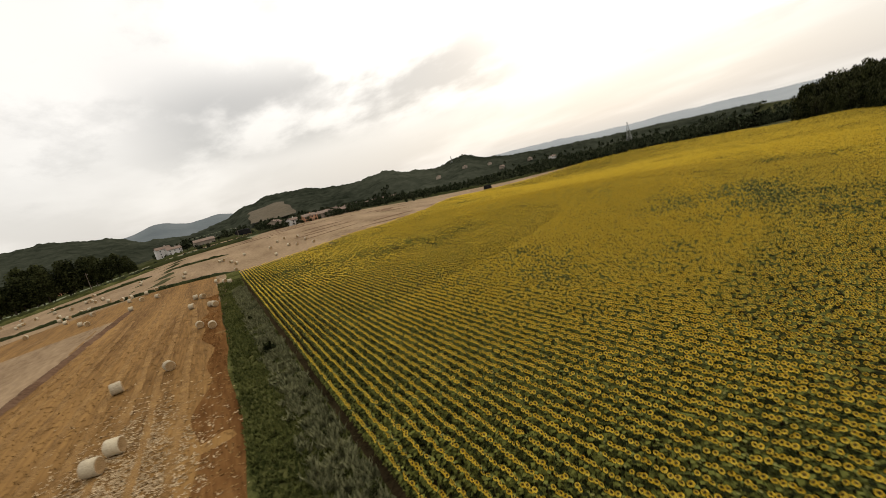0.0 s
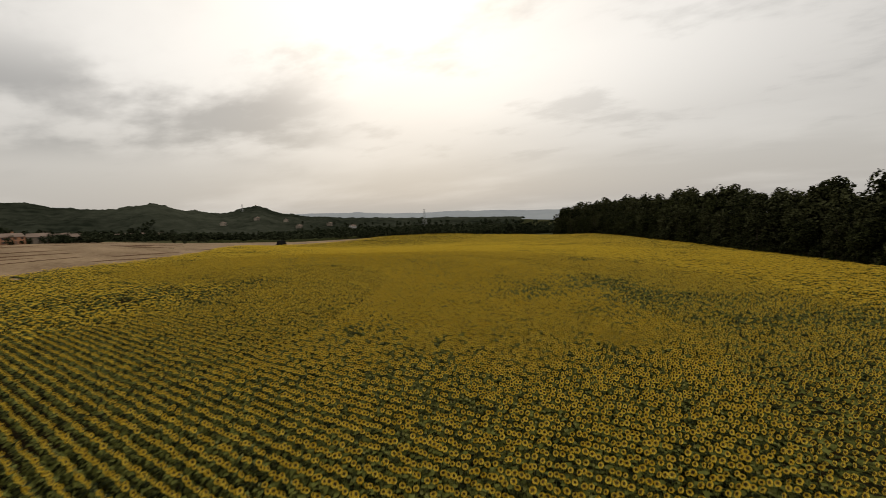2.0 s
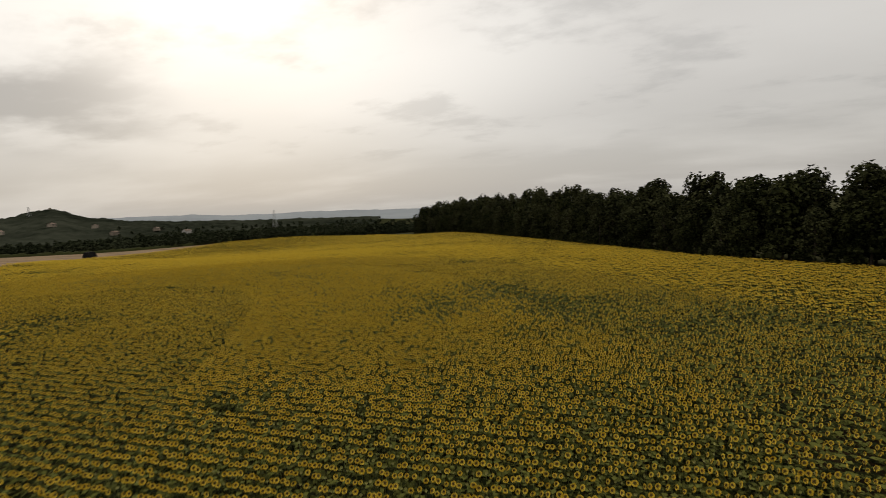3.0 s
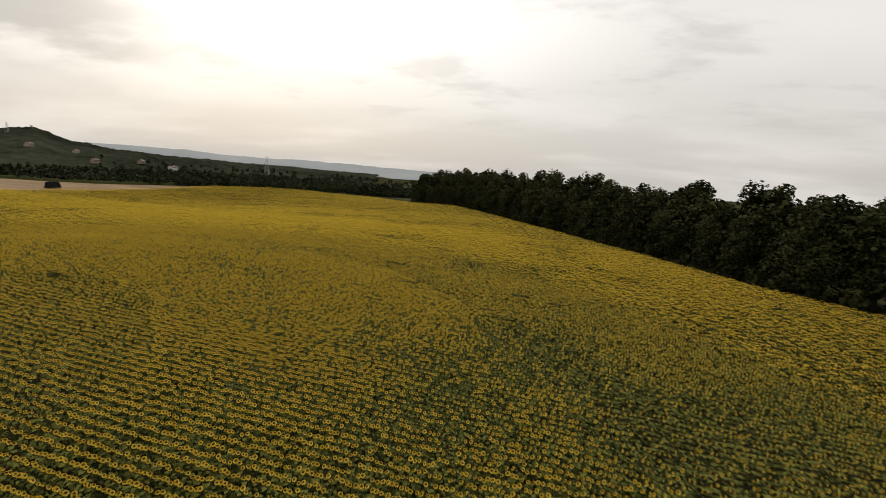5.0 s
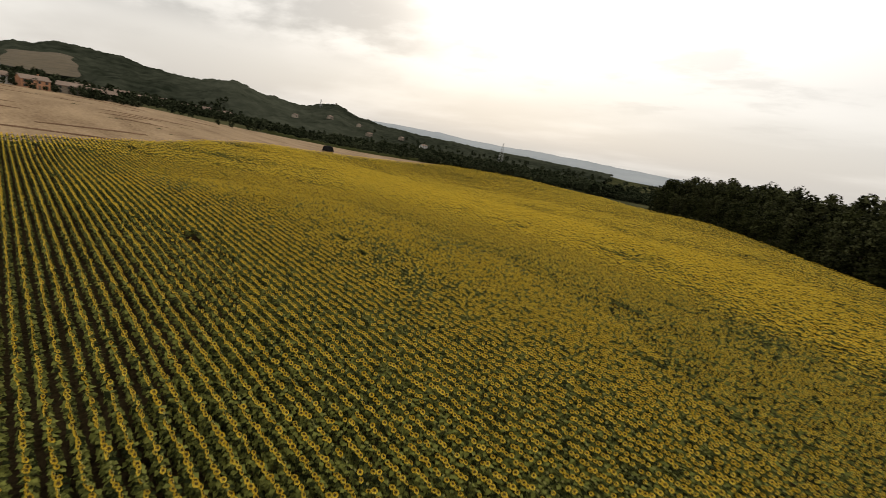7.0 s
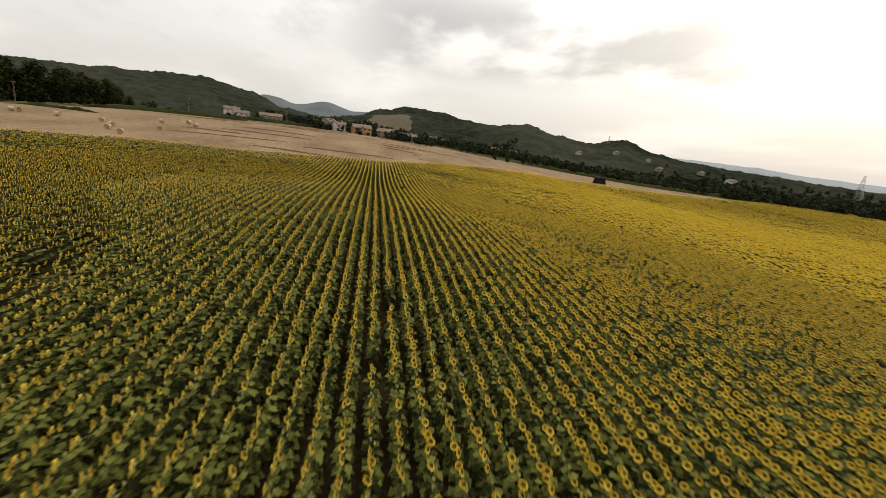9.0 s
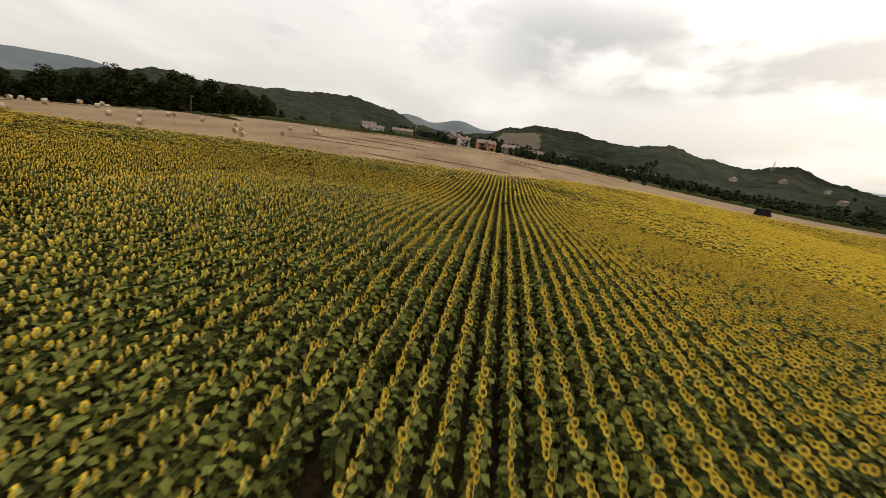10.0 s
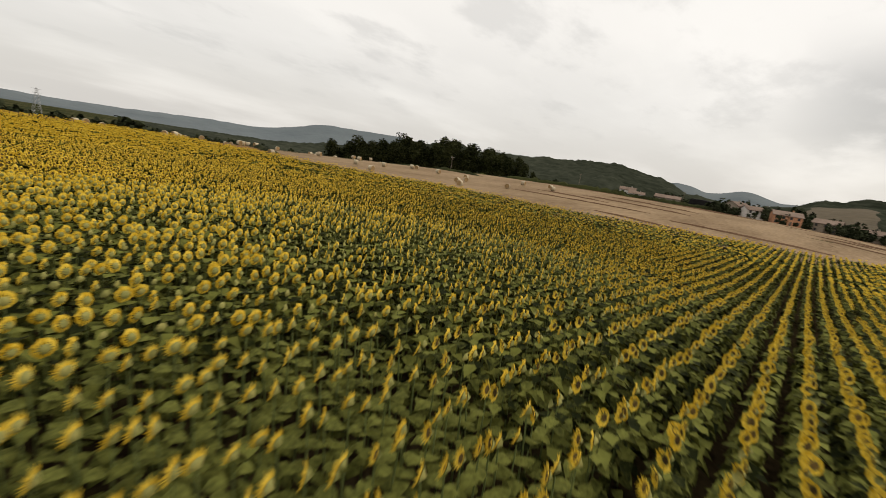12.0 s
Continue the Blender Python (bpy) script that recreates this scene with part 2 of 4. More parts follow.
def terrain(x, y):
    """Height of the ground: a low rise that falls towards the wood, the river plain and the western valley."""
    z = -1.6 - 0.022 * max(-20.0, min(x, 200.0))
    z -= 0.034 * min(ramp(0.6 * x - 0.8 * y - 10.0), 130.0)
    z += 0.8 * math.exp(-((x - 95) ** 2 + (y - 108) ** 2) / 1200.0) + 0.75 * math.exp(-((x - 92) ** 2 + (y - 122) ** 2) / 500.0)
    z -= 0.07 * min(ramp(-x - 25.0), 260.0)
    z += 4.6 * smooth((y - 140.0) / 160.0) * math.exp(-((x - 55.0) / 110.0) ** 2)
    z -= 10.0 * smooth((x - 0.25 * y - 10.0) / 230.0) * smooth((y - 45.0) / 240.0)
    z -= 75.0 * smooth((x - 1.2 * max(y, 0.0) - 520.0) / 1400.0)
    return z


def land():
    """One sheet of ground to the horizon, fine in the middle and coarse far off."""
    steps = [-4000, -2500, -1500, -1000, -700, -500, -400, -330, -270] + list(range(-220, 521, 10)) + [560, 620, 700, 850, 1050, 1400, 2000, 3000, 4200]
    n = len(steps)
    verts = [(x, y + 60, terrain(x, y + 60)) for y in steps for x in steps]
    tris = []
    for j in range(n - 1):
        for i in range(n - 1):
            k = j * n + i
            tris += [(k, k + 1, k + n + 1), (k, k + n + 1, k + n)]
    return tagged(new("ground", mesh_of("ground", verts, tris, [M["meadow"]], flat_shade=False)), "patchwork of dry and green valley meadows", "ground", kind="structure")


land()

CENTRE = Vector((60, 70))
# the skyline of the hills: azimuth from the rows' direction and rise, in degrees
SKYLINE = ((-75, -0.6), (-60, -0.3), (-48, 0.8), (-42, 2.3), (-37, 3.2), (-33.5, 2.7), (-29, 2.9), (-24, 3.2), (-18, 3.6), (-13, 2.8), (-9, 1.4), (-5, 0.9), (-1, 1.5), (2, 2.7), (5.5, 3.3), (9, 3.2),
           (12, 2.6), (16, 2.35), (20, 2.9), (24, 2.0), (27.5, 1.55), (31.2, 2.3), (34.5, 1.25), (38, 0.7), (44.5, 0.25), (52, -0.1), (70, -0.6))


def rise_at(a):
    for (p, u), (q, v) in zip(SKYLINE, SKYLINE[1:]):
        if p <= a <= q:
            return u + (v - u) * smooth((a - p) / (q - p))
    return -0.6


def hill_height(azimuth, r):
    far = 1150 + 180 * noise.noise((azimuth * 0.07, 0.3, 0))
    top = far * math.tan(radians(rise_at(azimuth))) + 22
    if r < far:
        u = max(0.0, (r - 560) / (far - 560))
        rise = 0.30 * smooth(u * 1.6) + 0.70 * u * u
    else:
        rise = max(0.0, 1 - ((r - far) / 700) ** 2)
    fold = 1 + 0.35 * (1 - rise) * noise.noise((azimuth * 0.16, r * 0.006, 2.0))
    return top * rise * fold - 22


def hill_point(azimuth, r):
    a = radians(azimuth)
    return CENTRE.x + r * math.sin(a), CENTRE.y + r * math.cos(a), hill_height(azimuth, r)


def polar(name, mat, a0, a1, na, r0, r1, nr, height, label, rough):
    verts, tris = [], []
    for j in range(nr + 1):
        r = r0 + (r1 - r0) * j / nr
        for i in range(na + 1):
            a = a0 + (a1 - a0) * i / na
            x, y = CENTRE.x + r * math.sin(radians(a)), CENTRE.y + r * math.cos(radians(a))
            z = height(a, r)
            if rough:
                z += rough * (noise.noise((x * 0.035, y * 0.035, 1)) + 0.8 * noise.noise((x * 0.11, y * 0.11, 4)))
            verts.append((x, y, z))
    for j in range(nr):
        for i in range(na):
            k = j * (na + 1) + i
            tris += [(k, k + na + 2, k + 1), (k, k + na + 1, k + na + 2)]
    return tagged(new(name, mesh_of(name, verts, tris, [mat], flat_shade=False)), label, "hill", kind="structure")


polar("backdrop_hills", M["forest"], -72, 66, 620, 560, 1750, 90, hill_height, "dark green hills covered with oak woods", 4.5)


def ridge(rises):
    def height(a, r):
        rise = sum(h * math.exp(-((a - c) / w) ** 2) for c, h, w in rises) + 0.18 * noise.noise((a * 0.22, 3.1, 0)) + 0.07 * noise.noise((a * 0.9, 5.1, 0))
        return r * math.tan(radians(rise)) * (1 - abs(r - 3300) / 620) - 60 * abs(r - 3300) / 600
    return height


# far ridges: their blue-grey and pale tones are painted haze, not rock colour
polar("backdrop_ridge_dome", M["haze_blue_ridge"], -20, 6, 120, 2750, 3850, 8, ridge(((-5.6, 2.15, 3.0), (-12, 2.5, 3.6), (0.5, 2.0, 4))), "rounded mountain behind the valley, haze painted in blue-grey", 0)
polar("backdrop_ridge_west", M["haze_blue_ridge"], -130, -34, 240, 2750, 3850, 8, ridge(((-54, 2.3, 6), (-45, 2.4, 6), (-67, 0.9, 9), (-84, 0.35, 12), (-110, 0.6, 20))), "long mountain ridge with haze painted in blue-grey", 0)
polar("backdrop_ridge_east", M["haze_pale_ridge"], 25, 78, 240, 2750, 3850, 8, ridge(((42, 0.62, 9), (58, 0.35, 10), (30, 0.6, 9))), "far mountain ridge with haze painted in a pale tone", 0)


def slope_patch(name, mat, a0, a1, r0, r1, label):
    verts, tris, n = [], [], 14
    for j in range(n + 1):
        for i in range(n + 1):
            v, u = j / n, i / n
            bulge = 0.12 * math.sin(u * 3.1) + 0.05 * math.sin(u * 9)
            u = 0.5 + (u - 0.5) * (0.82 + 0.18 * math.sin(math.pi * min(v + 0.25, 1.0)) + 0.05 * math.sin(v * 13))
            a, r = a0 + (a1 - a0) * u, r0 + (r1 - r0) * (v + (bulge if j == n else 0))
            x, y, z = hill_point(a, r)
            verts.append((x, y, max(z, terrain(x, y)) + 9))
    for j in range(n):
        for i in range(n):
            k = j * (n + 1) + i
            tris += [(k, k + n + 2, k + 1), (k, k + n + 1, k + n + 2)]
    return tagged(new(name, mesh_of(name, verts, tris, [mat], flat_shade=False)), label, "field", kind="structure")


slope_patch("ground_hill_field", M["brown_slope"], 0.9, 6.6, 775, 960, "bare brown ploughed field on the hillside")
slope_patch("ground_hill_meadow", M["green_slope"], -9.5, -2.0, 640, 750, "green meadow at the foot of the hill")

# the sunflower field's outline: its northern, eastern and western edges
NORTH = ((5, 147), (28, 158), (46, 172), (65, 176), (82, 186), (98, 199), (112, 216), (137, 248), (180, 294), (230, 334), (300, 366), (400, 384), (480, 380))
EAST = ((-60, 98), (-16, 133), (0, 152), (20, 194), (48, 236), (66, 262), (80, 288), (123, 362), (190, 402), (240, 462), (300, 478), (380, 440))


def along(table, v):
    for (a, p), (b, q) in zip(table, table[1:]):
        if v <= b:
            return p + (q - p) * min(max((v - a) / (b - a), 0), 1)
    return table[-1][1]


def in_field(x, y):
    return 4.6 < x < along(EAST, y) and -60 < y < along(NORTH, x)


def soil_west(y):
    lo = 4.3
    for (a, p), (b, q) in zip(NORTH, NORTH[1:]):
        if p < y <= q:
            lo = a + (b - a) * (y - p) / (q - p)
    return lo if y > 147 else 4.3


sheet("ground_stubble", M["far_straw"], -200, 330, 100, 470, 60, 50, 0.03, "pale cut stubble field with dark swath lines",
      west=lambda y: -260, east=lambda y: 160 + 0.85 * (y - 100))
sheet("ground_far_meadow", M["green_slope"], -250, 30, 342, 420, 40, 10, 0.25, "pale grey-green mown meadow beyond the hedge", west=lambda y: -330 + 0.4 * (y - 342), east=lambda y: 22 + 0.3 * (y - 342))
sheet("ground_stubble_west", M["straw"], -40, -1.6, -60, 172, 16, 60, 0.07, "golden straw stubble field with baling tracks", west=lambda y: -62, east=lambda y: -1.7 + 0.25 * math.sin(y * 0.21))
sheet("ground_plough", M["far_straw"], -64, -20, 30, 128, 14, 40, 0.12, "strip of greyish bare stubble beside the track", west=lambda y: -70, east=lambda y: -29.5 + 0.06 * (y - 30))
sheet("ground_stubble_edge", M["red_straw"], -4.6, -1.6, 2, 120, 8, 90, 0.085, "reddish brown stubble strip beside the grass verge", west=lambda y: -4.4 + 0.7 * math.sin(y * 0.13) + 0.5 * math.sin(y * 0.41), east=lambda y: -1.6 + 0.25 * math.sin(y * 0.21))
sheet("ground_verge", M["verge"], -1.6, 4.4, -60, 166, 10, 110, 0.1, "rough green grass verge beside the field", west=lambda y: -1.8 + 0.3 * math.sin(y * 0.21) + 0.03 * max(y - 60, 0), east=lambda y: 4.6 + 0.03 * max(y - 120, 0))
sheet("ground_field", M["soil"], 4, 300, -60, 383, 80, 120, 0.09, "dry brown soil between the sunflower rows", west=soil_west, east=lambda y: along(EAST, y) + 2)


# ---- sunflowers ----
FACING = math.atan2(-0.52, -0.854)
FLIGHT = ((0, 0), (20, 33), (34, 37), (47, 41), (65, 51), (82, 62), (94, 76), (99, 95), (96, 112), (88, 122))


def leaf_blade(length, width, droop, turn, base_z, folds=3):
    """A heart-shaped leaf, drooping from its stalk, as a strip of quads in triangles."""
    v, t = [], []
    c, s = math.cos(turn), math.sin(turn)
    if folds == 1:
        for lx, ly, z in ((0.05, 0, 0.0), (0.07 + 0.5 * length, -0.5 * width, 0.02), (0.07 + 0.9 * length, 0, 0.04 - droop), (0.07 + 0.5 * length, 0.5 * width, 0.02)):
            v.append((lx * c - ly * s, lx * s + ly * c, base_z + z))
        return v, [(0, 1, 2), (0, 2, 3)]
    widths = (0.25, 1.0, 0.8, 0.06) if folds == 3 else (0.35, 1.0, 0.08)
    for i, w in enumerate(widths):
        u = i / (len(widths) - 1)
        r = 0.07 + length * u * (1 - 0.18 * u)
        z = base_z + 0.10 * math.sin(u * 2.0) - droop * u * u
        for side in (-1, 1):
            lx, ly = r, side * width * 0.5 * w
            v.append((lx * c - ly * s, lx * s + ly * c, z - 0.02 * w))
    for i in range(len(widths) - 1):
        k = 2 * i
        t += [(k, k + 2, k + 3), (k, k + 3, k + 1)]
    return v, t


def head_shape(radius, petals, tilt, rim, z, disc_sides, back=True):
    """Petals, seed disc and green back of a flower that faces FACING, nodding by tilt."""
    n = Vector((math.cos(FACING) * math.cos(tilt), math.sin(FACING) * math.cos(tilt), math.sin(tilt)))
    side = Vector((-math.sin(FACING), math.cos(FACING), 0))
    up = n.cross(side) * -1
    up = up if up.z > 0 else -up
    c = Vector((0, 0, z)) + n * 0.05

    def on(a, r, h):
        return tuple(c + side * (r * math.cos(a)) + up * (r * math.sin(a)) + n * h)
    pv, pt, dv, dt, sv, st = [], [], [], [], [], []
    for i in range(petals):
        a, w = 2 * math.pi * i / petals, math.pi / petals * rim
        k = len(pv)
        j = 0.5 * math.sin(i * 2.4)
        if petals <= 16:
            pv += [on(a, radius * 0.34, 0.006), on(a - w * 0.5, radius * (0.94 + 0.14 * j), 0.045 + 0.03 * j), on(a + w * 0.5, radius * (0.90 - 0.12 * j), 0.03)]
            pt.append((k, k + 1, k + 2))
        else:
            pv += [on(a - w, radius * 0.42, 0.008), on(a, radius * (0.98 + 0.12 * j), 0.045 + 0.035 * j), on(a + w, radius * 0.42, 0.008)]
            pv.append(on(a, radius * 0.75, 0.028))
            pt += [(k, k + 3, k + 2), (k, k + 1, k + 3), (k + 3, k + 1, k + 2)]
    dv.append(on(0, 0, 0.022))
    for i in range(disc_sides):
        dv.append(on(2 * math.pi * i / disc_sides, radius * 0.40, 0.01))
    dt += [(0, 1 + i, 1 + (i + 1) % disc_sides) for i in range(disc_sides)]
    if back:
        sv.append(on(0, 0, -0.06))
        for i in range(disc_sides):
            sv.append(on(2 * math.pi * i / disc_sides, radius * 0.5, 0.0))
        st += [(0, 1 + (i + 1) % disc_sides, 1 + i) for i in range(disc_sides)]
    return (pv, pt), (dv, dt), (sv, st)


def stem_shape(height, sides, bends=3):
    v, t = [], []
    for j in range(bends + 1):
        u = j / bends
        r, z = 0.018 - 0.007 * u, height * u
        lean = 0.05 * u ** 3
        for i in range(sides):
            a = 2 * math.pi * i / sides
            v.append((lean * math.cos(FACING) + r * math.cos(a), lean * math.sin(FACING) + r * math.sin(a), z))
    for j in range(bends):
        for i in range(sides):
            a, b = j * sides + i, j * sides + (i + 1) % sides
            t += [(a, b, b + sides), (a, b + sides, a + sides)]
    return v, t


def template(level, rnd):
    """Corners, triangles and material slots of one plant: leaf 0, petal 1, disc 2, stem 3, sepal 4."""
    v, t, s = [], [], []

    def add(shape, slot):
        k = len(v)
        v.extend([(a * 0.92, b * 1.12, c) for a, b, c in shape[0]] if slot == 0 else shape[0])
        t.extend(tuple(i + k for i in tri) for tri in shape[1])
        s.extend([slot] * len(shape[1]))
    if level == 1:
        add(stem_shape(1.45, 3, 1), 3)
        for i in range(11):
            z = 0.45 + 0.096 * i
            add(leaf_blade(rnd.uniform(0.22, 0.35), rnd.uniform(0.19, 0.29), rnd.uniform(0.06, 0.24), i * 2.4 + rnd.uniform(-0.4, 0.4), z, 1), 0)
        p, d, g = head_shape(rnd.uniform(0.12, 0.158), 13, rnd.uniform(-0.25, 0.35), 2.3, 1.55, 6)
        add(p, 1), add(d, 2), add(g, 4)
    elif level == 2:
        for i in range(5):
            add(leaf_blade(rnd.uniform(0.22, 0.31), rnd.uniform(0.30, 0.40), rnd.uniform(0.08, 0.22), i * 2.4 + rnd.uniform(-0.4, 0.4), 0.80 + 0.14 * i, 1), 0)
        p, d, g = head_shape(rnd.uniform(0.105, 0.15), 8, rnd.uniform(-0.2, 0.4), 1.8, 1.56, 5, False)
        add(p, 1), add(d, 2)
    else:
        for i in range(3 if level == 3 else 2):
            add(leaf_blade(0.36, 0.42 if level == 3 else 0.55, 0.25, i * 2.1 + rnd.uniform(0, 1), 1.05 + 0.14 * i, 1), 0)
        for k in range(3):
            p, d, g = head_shape(rnd.uniform(0.15, 0.18), 3, rnd.uniform(0.1, 0.6), 0.9, 1.56, 4, False)
            shift = rnd.uniform(-0.12, 0.12) + (0.19 if level == 3 else 0.36) * (k - 1)
            ring = d[0][1:]
            mid = [sum(c) / 4 for c in zip(*ring)]
            add(([tuple(m + (c - m) * (1.5 if level == 3 else 1.55) + (shift if n == 1 else 0) for n, (c, m) in enumerate(zip(q, mid))) for q in ring], [(0, 1, 2), (0, 2, 3)]), 1)
    return np.array(v, np.float32), np.array(t, np.int32), np.array(s, np.int32)


def flight_distance(x, y):
    best = 1e9
    for (ax, ay), (bx, by) in zip(FLIGHT, FLIGHT[1:]):
        u = min(max(((x - ax) * (bx - ax) + (y - ay) * (by - ay)) / ((bx - ax) ** 2 + (by - ay) ** 2), 0), 1)
        best = min(best, math.hypot(x - ax - u * (bx - ax), y - ay - u * (by - ay)))
    return best


def close_up(x, y):
    """The stretch of the field that the camera passes nearest, where each plant is a thing of its own."""
    return 89.6 < x < 96.6 and 114.6 < y < 120.6


rnd = random.Random(7)
levels = {k: [template(k, rnd) for _ in range(6)] for k in (1, 2, 3, 4)}
spots = {1: [], 2: [], 3: [], 4: []}
singles = []
for row in range(600):
    x = 5.2 + 0.75 * row
    if x > 478:
        break
    y = -58.0 if x > 80 else -6.0
    while y < 384:
        d = flight_distance(x, y)
        d += 0.16 * d * (rnd.random() + rnd.random() - 1.0) if d > 20 else 0.0
        step = 0.28 if d < 17 else 0.28 if d < 44 else 0.50 if d < 110 else 1.0
        y += step * rnd.uniform(0.75, 1.25)
        if not in_field(x, y) or (d > 170 and row % 2) or (y < -4 and x < 55) or y < min(16 - 0.43 * (x - 16), 0.26 * x - 4):
            continue
        wild = noise.noise((x * 0.12, y * 0.05, 0.0)) + 0.6 * noise.noise((x * 0.5, y * 0.16, 3.0))
        if wild > 0.75 or abs(x - 95.2) < 0.38 and 96.5 < y < 99 or abs(x - 94.5) < 0.38 and 91.5 < y < 93:
            continue
        green = noise.noise((x * 0.035, y * 0.035, 8.0)) + 0.5 * noise.noise((x * 0.11, y * 0.11, 9.0))
        px, py = x + rnd.gauss(0, 0.035), y
        size = (rnd.uniform(0.94, 1.06) if d < 44 else rnd.uniform(0.84, 1.12)) * (1 - 0.10 * max(green, 0))
        bloom = rnd.random() > (0.18 if d < 26 and x > 75 else 0.06) + 0.8 * max(green - 0.10, 0)
        if close_up(px, py):
            singles.append((px, py, size))
        else:
            spots[1 if d < 17 else 2 if d < 44 else 3 if d < 110 else 4].append((px, py, size, rnd.randrange(6), rnd.uniform(-0.45, 0.45), bloom))

for level, name in ((1, "sunflower_rows_near"), (2, "sunflower_rows_middle"), (3, "sunflower_rows_far"), (4, "sunflower_rows_distant")):
    vs, ts, ss, base = [], [], [], 0
    for kind in range(6):
        tv, tt, tslots = levels[level][kind]
        for bloom in (True, False):
            mine = [s for s in spots[level] if s[3] == kind and s[5] == bloom]
            if not mine:
                continue
            keep = tt if bloom else tt[(tslots != 1) & (tslots != 2)]
            slot = tslots if bloom else tslots[(tslots != 1) & (tslots != 2)]
            p = np.array([(a, b, terrain(a, b) + 0.05) for a, b, *_ in mine], np.float32)
            size = np.array([m[2] for m in mine], np.float32)
            turn = np.array([m[4] for m in mine], np.float32)
            c, s = np.cos(turn)[:, None], np.sin(turn)[:, None]
            v = np.stack([tv[None, :, 0] * c - tv[None, :, 1] * s, tv[None, :, 0] * s + tv[None, :, 1] * c, np.repeat(tv[None, :, 2], len(mine), 0)], 2)
            v = v * size[:, None, None] + p[:, None, :]
            vs.append(v.reshape(-1, 3))
            ts.append((keep[None] + (np.arange(len(mine)) * len(tv))[:, None, None] + base).reshape(-1, 3))
            ss.append(np.tile(slot, len(mine)))
            base += len(mine) * len(tv)
    me = mesh_of(name, np.concatenate(vs), np.concatenate(ts), [M["leaf"], M["petal"], M["disc"], M["stem"], M["sepal"]], np.concatenate(ss))
    tagged(new(name, me), "dense rows of blooming yellow sunflowers with green leaves", "sunflowers", kind="stuff")


def sunflower(kind):
    """One plant with its stem, leaves, petals and seed disc as parts."""
    r = random.Random(100 + kind)
    thing = empty("sunflower", 0, 0, 0)
    tagged(thing, "tall blooming yellow sunflower with drooping green leaves", "sunflower", "sunflowers in the nearest rows")

    def piece(name, shape, mat, label=""):
        ob = new(name, mesh_of(name, shape[0], shape[1], [mat], flat_shade=False))
        ob.parent = thing
        if label:
            ob["label"] = label
        return ob
    piece("stem", stem_shape(1.46, 6), M["stem"])
    for i in range(8):
        piece("leaf", leaf_blade(r.uniform(0.22, 0.34), r.uniform(0.20, 0.30), r.uniform(0.10, 0.25), i * 2.4 + r.uniform(-0.3, 0.3), 0.42 + 0.115 * i, 3), M["leaf"])
    p, d, g = head_shape(r.uniform(0.125, 0.165), 24, r.uniform(-0.1, 0.4), 2.2, 1.55, 12)
    piece("petal_ring", p, M["petal"], "ring of bright yellow petals")
    disc = piece("seed_disc", d, M["disc"], "dark brown seed disc")
    piece("sepal_cup", g, M["sepal"])
    return thing


kinds = [sunflower(k) for k in range(5)]
for i, (x, y, size) in enumerate(singles):
    m = pose(x, y, terrain(x, y) + 0.05, rnd.uniform(-4, 4), rnd.uniform(-4, 4), rnd.uniform(-25, 25)) @ Matrix.Diagonal((size, size, size, 1))
    if i < 5:
        kinds[i].matrix_basis = m
        if i == 4:
            bpy.context.view_layer.update()
    else:
        k = kinds[i % 5]
        old = k.matrix_basis.copy()
        k.matrix_basis = Matrix.Identity(4)
        copy_thing(k, m)
        k.matrix_basis = old


# ---- verge: grass and weeds ----
def tufts(name, mat, spread, count, tall, wide, blades, label, seed):
    r = np.random.RandomState(seed)
    vs, ts = [], []
    k = 0
    for _ in range(count):
        x, y = spread(r)
        z = terrain(x, y) + 0.08
        h = tall * r.uniform(0.5, 1.3)
        for _ in range(blades):
            a, q = r.uniform(0, 6.28), r.uniform(0.3, 1.0) * wide
            bx, by = x + 0.3 * wide * r.randn() * 0.5, y + 0.3 * wide * r.randn() * 0.5
            w = 0.12 * wide + 0.02
            tx, ty = bx + q * 0.5 * math.cos(a), by + q * 0.5 * math.sin(a)
            vs += [(bx - w * math.sin(a), by + w * math.cos(a), z + 0.15 * h), (bx + w * math.sin(a), by - w * math.cos(a), z + 0.15 * h), (tx, ty, z + h)]
            ts.append((k, k + 1, k + 2))
            k += 3
    return tagged(new(name, mesh_of(name, vs, ts, [mat])), label, "grass", kind="stuff")


tufts("verge_grass", M["weed"], lambda r: (r.uniform(-1.6, 4.4), 2 + 140 * r.rand() ** 1.5), 9000, 0.35, 0.5, 5, "uneven green grass and low weeds along the field edge", 3)
tufts("verge_weeds", M["pale_weed"], lambda r: (1.3 + 2.9 * r.rand() ** 0.7, 3 + 115 * r.rand() ** 1.3), 950, 0.7, 1.0, 14, "tall grey-green weeds beside the sunflower rows", 4)
tufts("stubble_tufts", M["swath"], lambda r: (-1.9 - 24 * r.rand(), 10 + 90 * r.rand() ** 1.4), 7000, 0.10, 0.35, 3, "loose straw lying on the cut stubble", 5)
tufts("bleached_straw_litter", M["pale_straw"], lambda r: (-9.0 + 2.6 * r.randn() - 0.5, 33 + 9 * r.randn()), 3500, 0.07, 0.55, 3, "pale loose straw left between the bales", 6)


